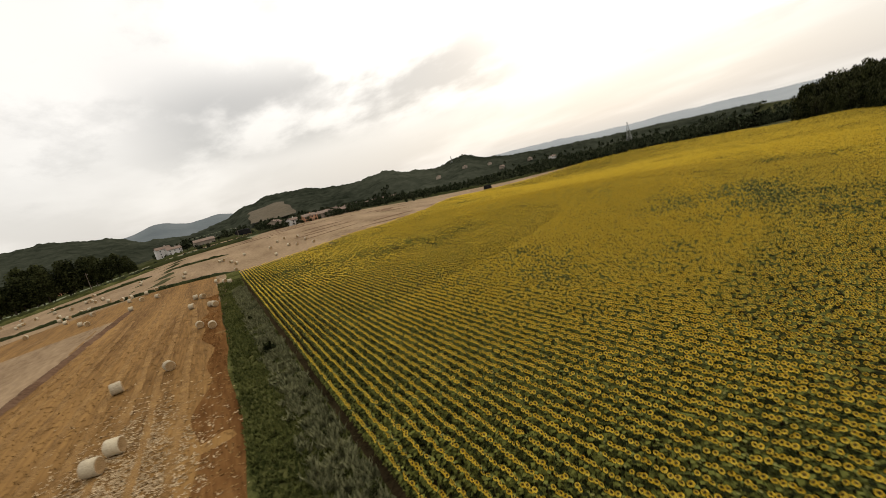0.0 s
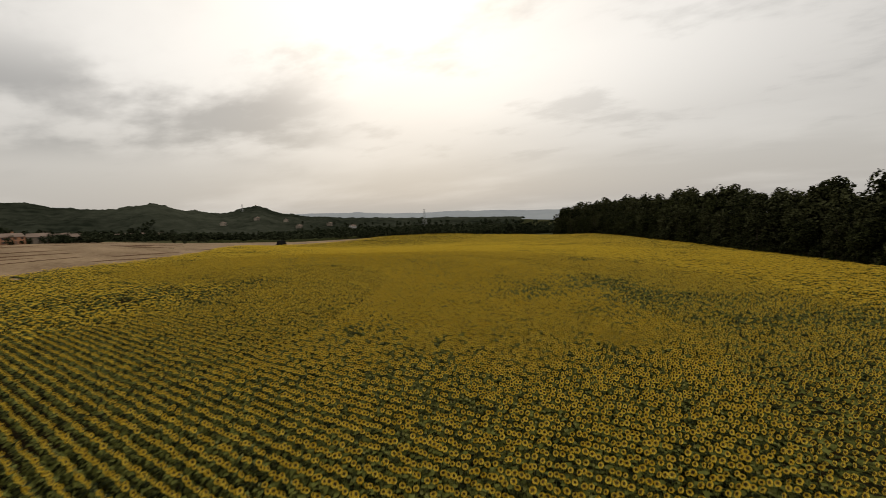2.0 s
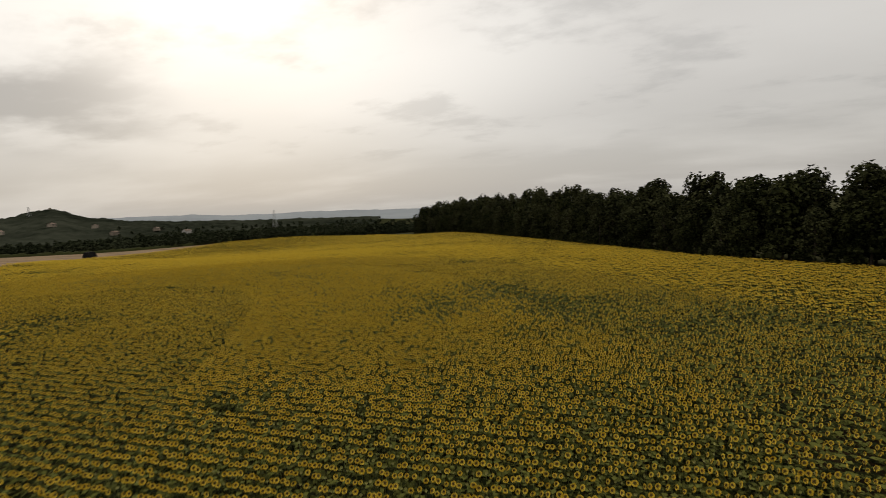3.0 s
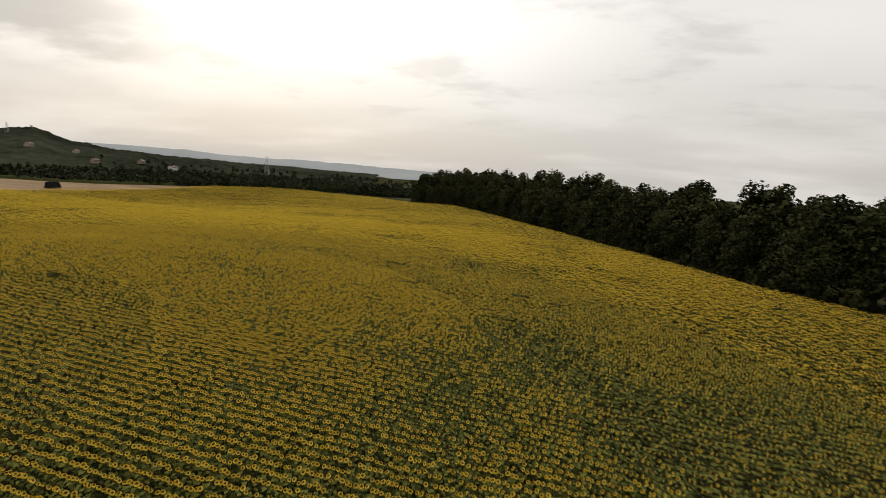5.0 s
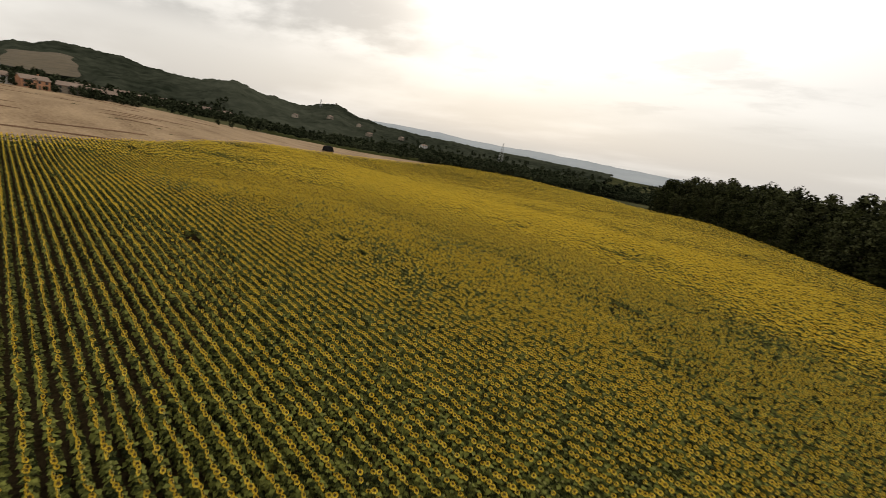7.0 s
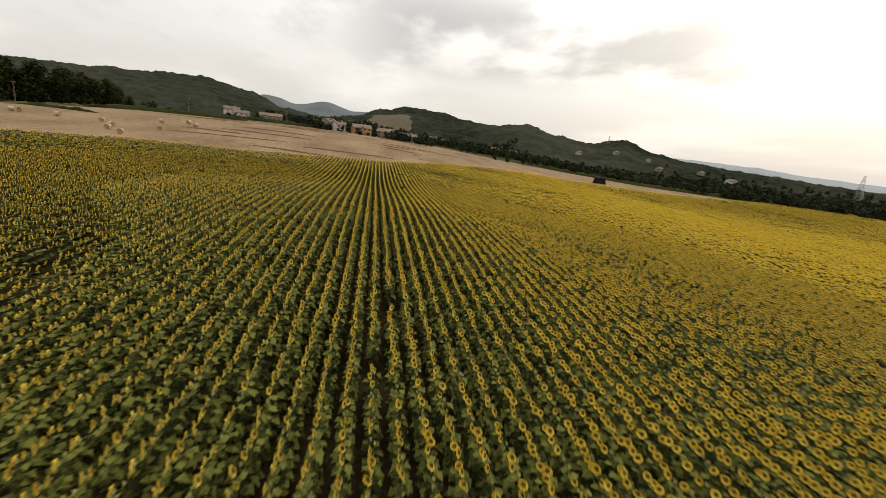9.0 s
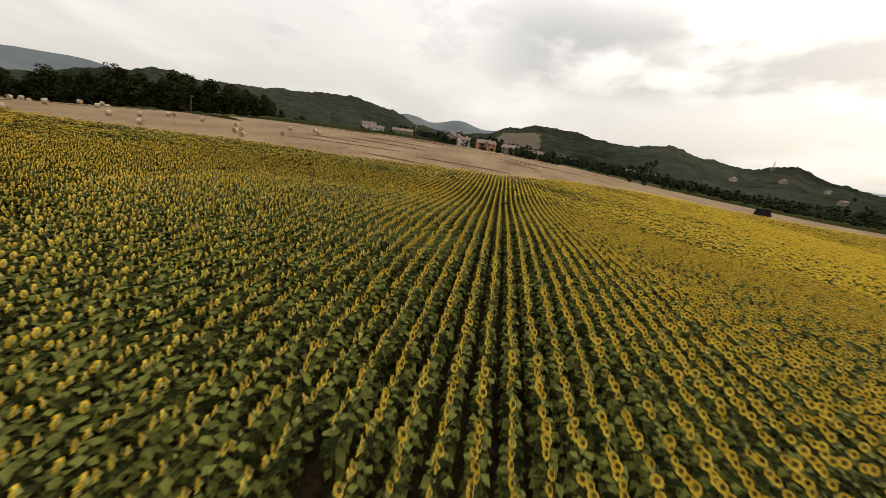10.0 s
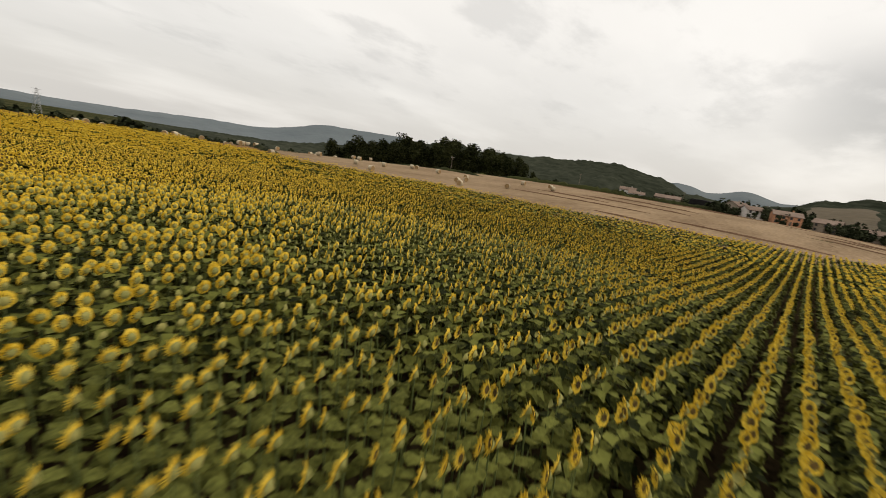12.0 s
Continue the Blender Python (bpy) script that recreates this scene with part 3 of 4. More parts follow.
# ---- bales ----
def bale(kind):
    """A round straw bale on its side, wrapped in pale net, with rounded rims."""
    r = random.Random(kind)
    bm = bmesh.new()
    n, prof = 28, ((0.0, -0.56, 0.60), (0.0, -0.60, 0.66), (0.0, -0.55, 0.735), (0.0, 0.0, 0.75), (0.0, 0.55, 0.735), (0.0, 0.60, 0.66), (0.0, 0.56, 0.60))
    rings = []
    for _, h, rad in prof:
        ring = []
        for i in range(n):
            a = 2 * math.pi * i / n
            q = rad * (1 + 0.012 * math.sin(3 * a + kind)) * (0.965 if math.sin(a) < -0.9 else 1)
            ring.append(bm.verts.new((q * math.cos(a), h, 0.73 + q * math.sin(a))))
        rings.append(ring)
    for a, b in zip(rings, rings[1:]):
        for i in range(n):
            bm.faces.new((a[i], a[(i + 1) % n], b[(i + 1) % n], b[i]))
    for f in bm.faces:
        f.smooth = True
    thing = part("straw_bale", bm, M["wrap"])
    tagged(thing, "round straw bale in pale net wrap on stubble", "bale", "straw bales on the stubble")
    for side in (-1, 1):
        bm = bmesh.new()
        centre = bm.verts.new((0, side * 0.57, 0.73))
        last = None
        for rad, out in ((0.18, 0.585), (0.36, 0.57), (0.50, 0.588), (0.655, 0.598)):
            ring = [bm.verts.new((rad * math.cos(2 * math.pi * i / 20), side * (out + 0.008 * r.random()), 0.73 + rad * math.sin(2 * math.pi * i / 20))) for i in range(20)]
            for i in range(20):
                if last:
                    bm.faces.new((last[i], last[(i + 1) % 20], ring[(i + 1) % 20], ring[i]))
                else:
                    bm.faces.new((centre, ring[i], ring[(i + 1) % 20]))
            last = ring
        part("straw_end", bm, M["bale_end"], thing, "coiled golden straw end")
    return thing


BALES = ((-11.1, 38.1, 70), (-10.1, 40.6, 72), (-12.8, 58.8, 95), (-7.8, 61.2, 20), (-4.7, 82.5, 8), (-2.8, 79.0, 4), (-6.7, 107.5, 70), (-2.8, 102.7, 60),
         (-2.1, 101.2, 15), (-6.2, 121.7, 90), (-4.6, 119.7, 30), (-1.0, 146.5, 50), (1.0, 140.5, 20), (2.2, 136.5, 80), (5.4, 164.6, 10), (-17, 151.4, 60),
         (-21.4, 154.9, 20), (-25.4, 162.4, 70), (-22, 138.5, 85), (-34.7, 160.4, 40), (-42.4, 183.3, 10), (-44.8, 178.5, 60), (-42.3, 164.7, 75), (-34.3, 144, 90), (-31.7, 138.5, 20))
first = [bale(k) for k in range(3)]
spots_b = list(BALES)
r_b = random.Random(21)
for i in range(95):
    x, y = r_b.uniform(-175, -46), r_b.uniform(95, 262)
    spots_b.append((x, y, r_b.uniform(0, 180)))
for i in range(26):
    x = r_b.uniform(-44, 48)
    spots_b.append((x, max(170 + 0.4 * max(x, 0), along(NORTH, max(x, 5)) + 14) + r_b.uniform(0, 60), r_b.uniform(0, 180)))
for i, (x, y, turn) in enumerate(spots_b):
    m = pose(x - 0.5, y, terrain(x, y) + 0.10, 0, 0, turn) @ Matrix.Diagonal((0.9, 0.95, 0.9, 1))
    if i < 3:
        first[i].matrix_basis = m
    else:
        copy_thing(first[i % 3], m)


# ---- trees ----
def tree_kind(seed, height, wide, low, mat, leaf, count, slim=False):
    """A tapered trunk with limbs and a crown of many small leaf clumps in uneven lobes."""
    r = random.Random(seed)
    thing = empty("tree", 0, 0, -300)
    bm = bmesh.new()
    rod(bm, (0, 0, 0), (0.1, 0.05, height * 0.35), height * 0.02, height * 0.015, 9)
    rod(bm, (0.1, 0.05, height * 0.35), (0, 0.1, height * 0.85), height * 0.015, height * 0.004, 7)
    part("trunk", bm, M["bark"], thing)
    lobes = []
    for i in range(16 if not slim else 12):
        u = (i + 0.5) / (16 if not slim else 12)
        z = height * (low + (0.94 - low) * u)
        spread = wide * (math.sin(math.pi * min(0.95, 0.22 + 0.72 * u)) ** 0.8) * (0.55 if slim else 1.0)
        a, q = i * 2.4 + r.uniform(-0.5, 0.5), spread * r.uniform(0.25, 0.72)
        lobes.append((q * math.cos(a), q * math.sin(a), z, wide * r.uniform(0.30, 0.50) * (0.7 if slim else 1)))
        if i % 2 == 0:
            bm = bmesh.new()
            rod(bm, (0, 0, z * 0.72), (q * math.cos(a) * 0.85, q * math.sin(a) * 0.85, z), height * 0.007, height * 0.002, 5)
            part("limb", bm, M["bark"], thing)
    vs, ts, k = [], [], 0
    for i in range(count):
        x, y, z, rad = lobes[r.randrange(len(lobes))]
        d = Vector((r.gauss(0, 1), r.gauss(0, 1), r.gauss(0, 1))).normalized() * rad * (r.random() ** 0.35)
        c = Vector((x, y, z)) + Vector((d.x, d.y, d.z * 0.85))
        n = (d.normalized() + Vector((r.gauss(0, 0.6), r.gauss(0, 0.6), r.gauss(0.4, 0.5)))).normalized()
        u = n.orthogonal().normalized()
        u.rotate(Matrix.Rotation(r.uniform(0, 6.28), 3, n))
        w = n.cross(u)
        size = leaf * r.uniform(0.55, 1.3)
        for (a, b, e) in ((-0.6, -0.05, 0.0), (0.1, -0.6, 0.14), (0.75, 0.0, -0.12), (0.05, 0.6, 0.12)):
            vs.append(tuple(c + u * (a * size) + w * (b * size) + n * (e * size)))
        ts += [(k, k + 1, k + 2), (k, k + 2, k + 3)]
        k += 4
    crown = new("crown", mesh_of("crown", vs, ts, [mat]))
    crown.parent = thing
    return thing


def plant(kinds, x, y, size, turn, label, group, tall=1.0, z=None):
    m = pose(x, y, (terrain(x, y) if z is None else z) - 0.1, 0, 0, turn) @ Matrix.Diagonal((size, size, size * tall, 1))
    k = kinds[planted[0] % len(kinds)]
    planted[0] += 1
    if k.name not in used:
        used.add(k.name)
        k.matrix_basis = m
        return tagged(k, label, "tree", group)
    old = k.matrix_basis.copy()
    k.matrix_basis = Matrix.Identity(4)
    ob = copy_thing(k, m)
    k.matrix_basis = old
    return tagged(ob, label, "tree", group)


def scatter(name, kinds, places, label):
    """Many far trees joined into one object: crowns from a few patterns, with trunks."""
    vs, ts, ss, base = [], [], [], 0
    for i, (x, y, size, tall) in enumerate(places):
        tv, tt, slot = kinds[i % len(kinds)]
        a = i * 2.399
        c, s = math.cos(a), math.sin(a)
        v = np.stack([tv[:, 0] * c - tv[:, 1] * s, tv[:, 0] * s + tv[:, 1] * c, tv[:, 2] * tall], 1) * size
        h = hill_point(math.degrees(math.atan2(x - CENTRE.x, y - CENTRE.y)), math.hypot(x - CENTRE.x, y - CENTRE.y))[2]
        vs.append(v + np.array((x, y, max(terrain(x, y), h) - 0.2)))
        ts.append(tt + base)
        ss.append(slot)
        base += len(tv)
    me = mesh_of(name, np.concatenate(vs), np.concatenate(ts), [M["far_crown"], M["bark"]], np.concatenate(ss))
    return tagged(new(name, me), label, "trees", kind="stuff")


def far_pattern(seed, height, wide, low, leaf, count):
    r = random.Random(seed)
    lobes = [(wide * r.uniform(-0.55, 0.55), wide * r.uniform(-0.55, 0.55), height * r.uniform(low + 0.12, 0.86), wide * r.uniform(0.35, 0.6)) for _ in range(9)]
    vs, ts, ss, k = [], [], [], 0
    for i in range(count):
        x, y, z, rad = lobes[r.randrange(9)]
        d = Vector((r.gauss(0, 1), r.gauss(0, 1), r.gauss(0, 1))).normalized() * rad * (r.random() ** 0.3)
        c = Vector((x, y, z)) + d
        n = (d.normalized() + Vector((r.gauss(0, 0.6), r.gauss(0, 0.6), r.gauss(0.4, 0.5)))).normalized()
        u = n.orthogonal().normalized()
        w = n.cross(u)
        q = leaf * r.uniform(0.6, 1.3)
        vs += [tuple(c - u * q * 0.5), tuple(c + w * q * 0.6), tuple(c + u * q * 0.7), tuple(c - w * q * 0.55)]
        ts += [(k, k + 1, k + 2), (k, k + 2, k + 3)]
        ss += [0, 0]
        k += 4
    for i in range(5):
        a, b = 2 * math.pi * i / 5, 2 * math.pi * (i + 1) / 5
        q = height * 0.02
        vs += [(q * math.cos(a), q * math.sin(a), 0), (q * math.cos(b), q * math.sin(b), 0), (0, 0, height * 0.6)]
        ts.append((k, k + 1, k + 2))
        ss.append(1)
        k += 3
    return np.array(vs, np.float32), np.array(ts, np.int32), np.array(ss, np.int32)


far_trees = [far_pattern(70 + i, 10, 4.4, 0.1, 1.9, 110) for i in range(5)]
far_bushes = [far_pattern(80 + i, 4, 3.0, 0.0, 1.2, 70) for i in range(3)]
planted, used = [0], set()
oaks = [tree_kind(30 + i, 12.0, 4.6, 0.22, M["crown"], 0.46, 1900) for i in range(4)]
poplars = [tree_kind(40 + i, 14.0, 4.2, 0.12, M["pale_crown"], 0.46, 1900) for i in range(3)]
bushes = [tree_kind(60 + i, 3.2, 1.9, 0.1, M["crown"], 0.5, 240) for i in range(3)]
r_t = random.Random(5)

# the wood along the eastern edge of the field
EDGE = ((98, -54), (134, -21), (154, -5), (196, 15), (238, 43), (264, 61), (290, 75), (364, 118), (412, 178))
total = 0.0
for (ax, ay), (bx, by) in zip(EDGE, EDGE[1:]):
    length = math.hypot(bx - ax, by - ay)
    nx, ny = (by - ay) / length, -(bx - ax) / length
    s = 0.0
    while s < length:
        u = s / length
        for depth, tall in ((5, 0.80), (12, 1.0), (20, 1.05)):
            swell = 1.0 + 0.22 * noise.noise((total * 0.03, depth * 0.03, 5)) + 0.10 * noise.noise((total * 0.11, 2, 5))
            x = ax + (bx - ax) * u + nx * (depth + r_t.uniform(-2, 2)) + r_t.uniform(-2, 2)
            y = ay + (by - ay) * u + ny * (depth + r_t.uniform(-2, 2)) + r_t.uniform(-2, 2)
            fade = 1.0 + 0.10 * smooth((x - 250) / 110) - 0.06 * smooth((230 - x) / 40) + 0.40 * smooth((138 - x) / 16)
            size = r_t.uniform(0.85, 1.12) * swell * tall * fade * (1.70 if depth > 5 else 1.45)
            plant(poplars if r_t.random() < 0.55 else oaks, x, y, size, r_t.uniform(0, 360), "tall dark leafy tree in the wood beside the field", "trees of the wood")
        x, y = ax + (bx - ax) * u + nx * 1.0, ay + (by - ay) * u + ny * 1.0
        plant(bushes, x, y, r_t.uniform(0.8, 1.5), r_t.uniform(0, 360), "dark green bush at the edge of the wood", "bushes along the wood")
        step = 6.4
        s += step
        total += step

# scattered trees of the valley, thicker round the village and along the river line
groves = []
for i in range(2300):
    a, d = r_t.uniform(9, 74), 465 + 230 * r_t.random() ** 1.2
    x, y = CENTRE.x + d * math.sin(radians(a)), CENTRE.y + d * math.cos(radians(a))
    if (a < 24 and d < 520) or noise.noise((x * 0.012, y * 0.012, 6)) < -0.22:
        continue
    groves.append((x, y, r_t.uniform(0.45, 1.0), r_t.uniform(0.75, 1.15)))
for i in range(260):
    a, d = r_t.uniform(36, 72), r_t.uniform(480, 900)
    groves.append((CENTRE.x + d * math.sin(radians(a)), CENTRE.y + d * math.cos(radians(a)), r_t.uniform(0.5, 1.0), r_t.uniform(0.8, 1.2)))
for i in range(120):
    x, y = 48 + abs(r_t.gauss(40, 60)), r_t.uniform(436, 560)
    groves.append((x, y, r_t.uniform(0.4, 0.9), r_t.uniform(0.8, 1.5)))
for i in range(120):
    x = r_t.uniform(46, 140)
    groves.append((x, 403 + 0.35 * abs(x - 60) + r_t.uniform(-6, 32), r_t.uniform(0.3, 0.62), r_t.uniform(0.8, 1.3)))
for i in range(150):
    x = r_t.uniform(-60, 330)
    groves.append((x, 600 + 0.45 * max(x, 0) + r_t.uniform(-10, 90), r_t.uniform(0.5, 1.0), r_t.uniform(0.8, 1.3)))
for i in range(70):
    x, y = -420 + 100 * r_t.random(), 20 + 150 * r_t.random()
    groves.append((x, y, r_t.uniform(0.8, 1.4), 1.0))
for i in range(150):
    x = r_t.uniform(-620, -60)
    groves.append((x, 470 + 0.28 * x + r_t.uniform(0, 150), r_t.uniform(0.5, 1.1), r_t.uniform(0.8, 1.2)))
for i in range(90):
    a, d = radians(r_t.uniform(-89, -73)), r_t.uniform(350, 400)
    groves.append((96 + d * math.sin(a), 115 + d * math.cos(a), r_t.uniform(0.9, 1.75), r_t.uniform(0.8, 1.1)))
for i in range(14):
    groves.append((500 + r_t.uniform(-22, 22), 258 + r_t.uniform(-10, 10), r_t.uniform(0.9, 1.5), 1.0))
scatter("valley_trees", far_trees, groves, "dark trees and groves scattered over the valley")
hedges = [(300 + 270 * i / 150 + r_t.uniform(-3, 3), 480 - 190 * i / 150 + r_t.uniform(-3, 3), r_t.uniform(0.6, 1.3), 1.0) for i in range(150)]
hedges += [(-420 + 480 * r_t.random(), 390 + 140 * r_t.random(), r_t.uniform(0.4, 0.9), 1.0) for i in range(60)]
scatter("valley_hedges", far_bushes, hedges, "dark rough hedges across the river plain")
for i in range(60):
    u = i / 59
    x, y = -158 + 104 * u + r_t.uniform(-5, 5), 292 + 72 * u + r_t.uniform(-2, 16)
    plant(oaks, x, y, r_t.uniform(1.2, 2.25) * (0.65 + 0.4 * math.sin(math.pi * u)), r_t.uniform(0, 360), "tall dark tree in the grove behind the bales", "trees of the grove")
for x, y, size in ((2.6, 52.5, 0.5), (3.6, 40, 0.28), (3.3, 28, 0.25), (2.2, 75, 0.3), (3.9, 20, 0.26)):
    plant(bushes, x, y, size, r_t.uniform(0, 360), "dark green shrub on the grass verge", "shrubs on the verge")


# ---- hedge lines and swaths on the stubble ----
def mound(name, mat, a, b, wide, tall, label, category, seed, kind=""):
    """A low uneven ridge between two points."""
    r = random.Random(seed)
    n = max(6, int(math.hypot(b[0] - a[0], b[1] - a[1]) / 1.5))
    tx, ty = (b[0] - a[0]) / n, (b[1] - a[1]) / n
    ln = math.hypot(tx, ty)
    nx, ny = -ty / ln, tx / ln
    verts, tris, m = [], [], 5
    for i in range(n + 1):
        bend = 0.7 * noise.noise((a[0] + i * 0.05, seed, 0))
        for j in range(m):
            v = j / (m - 1) * 2 - 1
            x, y = a[0] + tx * i + nx * (v * wide * 0.5 * r.uniform(0.75, 1.2) + bend), a[1] + ty * i + ny * (v * wide * 0.5 * r.uniform(0.75, 1.2) + bend)
            end = min(1.0, i / 3, (n - i) / 3)
            verts.append((x, y, terrain(x, y) + 0.05 + tall * (1 - v * v) * end * r.uniform(0.55, 1.2)))
    for i in range(n):
        for j in range(m - 1):
            k = i * m + j
            tris += [(k, k + m, k + m + 1), (k, k + m + 1, k + 1)]
    return tagged(new(name, mesh_of(name, verts, tris, [mat])), label, category, kind=kind)


for i in range(26):
    y0 = 200 + 9.0 * i + r_t.uniform(-6, 6)
    x0 = r_t.uniform(-40, 110) + 0.2 * (y0 - 170)
    mound("straw_swath", M["plough"], (x0, y0), (x0 + r_t.uniform(9, 42), y0 + r_t.uniform(-5, 12)), r_t.uniform(0.7, 2.2), 0.22, "dark line of raked straw across the stubble", "swath", 200 + i)
for i in range(9):
    x0 = -6.4 - 2.6 * i
    mound("straw_swath", M["swath"], (x0 + r_t.uniform(-0.3, 0.3), 14 + r_t.uniform(0, 8)), (x0, 120 + r_t.uniform(-20, 20)), 1.0, 0.10, "pale windrow of straw beside the baling tracks", "swath", 300 + i)
mound("field_bank", M["plough"], (-30.5, 30), (-23, 140), 2.2, 0.5, "low brown bank dividing two stubble strips", "bank", 61)
mound("field_bank", M["crown"], (-76, 193), (4, 166), 2.6, 0.9, "dark overgrown bank between the baled stubble strips", "bank", 71)
mound("hedge", M["crown"], (-190, 292), (26, 338), 3.2, 2.4, "long dark hedge beyond the baled stubble", "hedge", 72)
mound("field_bank", M["crown"], (-70, 250), (-28, 246), 2.6, 1.0, "dark overgrown bank between the baled strips", "bank", 73)
mound("field_bank", M["crown"], (-20, 244), (6, 240), 2.4, 0.9, "dark overgrown bank between the baled strips", "bank", 74)
mound("field_bank", M["verge"], (-260, 262), (-30, 300), 3.5, 1.6, "dark grassy bank behind the baled stubble", "bank", 62)
mound("hedge", M["crown"], (-60, 300), (60, 420), 4.0, 2.2, "dark clipped hedge along the stubble", "hedge", 63)
mound("hedge", M["crown"], (-160, 400), (30, 470), 4.0, 2.4, "dark hedge along the lane to the barn", "hedge", 64)
mound("hedge", M["crown"], (250, 500), (560, 290), 6.0, 3.0, "long dark hedge along the river plain", "hedge", 65)
mound("hedge", M["crown"], (-420, 300), (-180, 410), 5.0, 3.0, "dark hedge in the western valley", "hedge", 66)


# ---- buildings ----
def house(x, y, wide, deep, tall, roof, turn, wall, label, group="", floors=2, columns=3, z=None, gable=True):
    """Walls with window surrounds, a tiled pitched roof with eaves, a door, windows and a chimney."""
    thing = empty("house", x, y, (terrain(x, y) if z is None else z) - 0.3, turn)
    tagged(thing, label, "house", group)
    bm = bmesh.new()
    box(bm, 0, 0, 0, wide, deep, tall)
    if gable:
        for side in (-1, 1):
            a = bm.verts.new((side * wide / 2, -deep / 2, tall))
            b = bm.verts.new((side * wide / 2, deep / 2, tall))
            c = bm.verts.new((side * wide / 2, 0, tall + roof))
            bm.faces.new((a, b, c))
    part("wall", bm, wall, thing)
    for side in (-1, 1):
        bm = bmesh.new()
        e, w = 0.5, wide / 2 + 0.45
        ridge_y, low_z = 0.0, tall - e * roof / (deep / 2)
        quad = [(-w, side * (deep / 2 + e), low_z), (w, side * (deep / 2 + e), low_z), (w, ridge_y, tall + roof), (-w, ridge_y, tall + roof)]
        lower, upper = [bm.verts.new(q) for q in quad], [bm.verts.new((q[0], q[1], q[2] + 0.22)) for q in quad]
        bm.faces.new(lower), bm.faces.new(upper)
        for i in range(4):
            bm.faces.new((lower[i], lower[(i + 1) % 4], upper[(i + 1) % 4], upper[i]))
        part("roof", bm, M["tiles"], thing, "weathered clay tile roof slope")
    bm = bmesh.new()
    box(bm, wide * 0.22, deep * 0.15, tall + roof * 0.4, 0.7, 0.7, roof * 0.6 + 1.0)
    box(bm, wide * 0.22, deep * 0.15, tall + roof + 0.95, 0.9, 0.9, 0.12)
    part("chimney", bm, wall, thing)
    for side in (-1, 1):
        for f in range(floors):
            for c in range(columns):
                wx = (c + 0.5) / columns * wide - wide / 2
                wz = 0.95 + f * (tall - 0.4) / floors
                if f == 0 and c == columns // 2:
                    bm = bmesh.new()
                    box(bm, wx, side * (deep / 2 + 0.02), 0.3, 1.1, 0.10, 2.1)
                    part("door", bm, M["wood"], thing, "dark wooden door")
                    continue
                bm = bmesh.new()
                box(bm, wx, side * (deep / 2 + 0.02), wz, 1.25, 0.10, 1.5)
                surround = part("window", bm, M["wood"], thing)
                bm = bmesh.new()
                box(bm, wx, side * (deep / 2 + 0.06), wz + 0.12, 1.0, 0.06, 1.25)
                part("pane", bm, M["glass"], surround, "dark window pane")
    return thing


house(83, 416, 13, 10, 5.2, 2.2, 12, M["orange"], "orange plastered two-storey house with tiled roof", columns=4)
house(68, 412, 9, 9, 4.8, 2.0, 30, M["white"], "small white house beside the orange house")
house(101, 431, 12, 10, 5.2, 2.2, -12, M["plaster"], "cream farmhouse with a grey-brown tiled roof")
house(119, 447, 16, 10, 4.6, 2.2, 5, M["plaster"], "long low cream house at the village edge", floors=1)
house(57, 442, 12, 10, 6.0, 2.4, 60, M["plaster"], "cream village house behind dark trees")
house(-46, 552, 14, 10, 9.5, 2.6, 18, M["white"], "tall white farmhouse with a side wing", columns=2, floors=3)
house(-36, 547, 14, 9, 6.0, 2.2, 18, M["white"], "white farm wing with a low roof")
house(-6, 536, 20, 11, 5.0, 2.4, 10, M["plaster"], "long cream farm building beyond the lane", floors=1, columns=4)
for i, (x, y, turn) in enumerate(((148, 610, 8), (163, 628, -10), (181, 646, 16), (206, 664, 0), (232, 676, 20), (258, 700, -8), (124, 585, 30), (290, 716, 10))):
    house(x, y, 13 + i % 3 * 2, 10, 5.4 + i % 2, 2.3, turn, M["white"] if i == 3 else M["plaster"], "pale village house with a tiled roof", "houses along the village road")
for x, y, w, turn in ((366, 790, 16, -25), (384, 786, 14, 10), (398, 782, 18, -18), (418, 776, 13, 5), (432, 770, 12, -30)):
    house(x, y, w, 12, 7.0, 2.6, turn, M["plaster"], "old cream farm building in a walled yard", "farm buildings by the stubble")
house(-135, 322, 13, 10, 7.5, 2.4, 35, M["plaster"], "cream villa half hidden in the grove")
house(-118, 452, 18, 11, 6.4, 2.4, 14, M["orange"], "faded pink farmhouse beyond the banks", columns=4)
for a, d, w in ((36, 800, 9), (40, 850, 10), (43, 790, 12), (31, 900, 9), (27, 840, 9), (34.5, 930, 8)):
    x, y, z = hill_point(a, d)
    z = max(z + 2, terrain(x, y))
    house(x, y, w, 8, 4.8, 1.9, a * 7 % 50, M["white"] if a == 43 else M["plaster"], "pale house among trees on the lower hillside", "houses on the hillside", z=z)


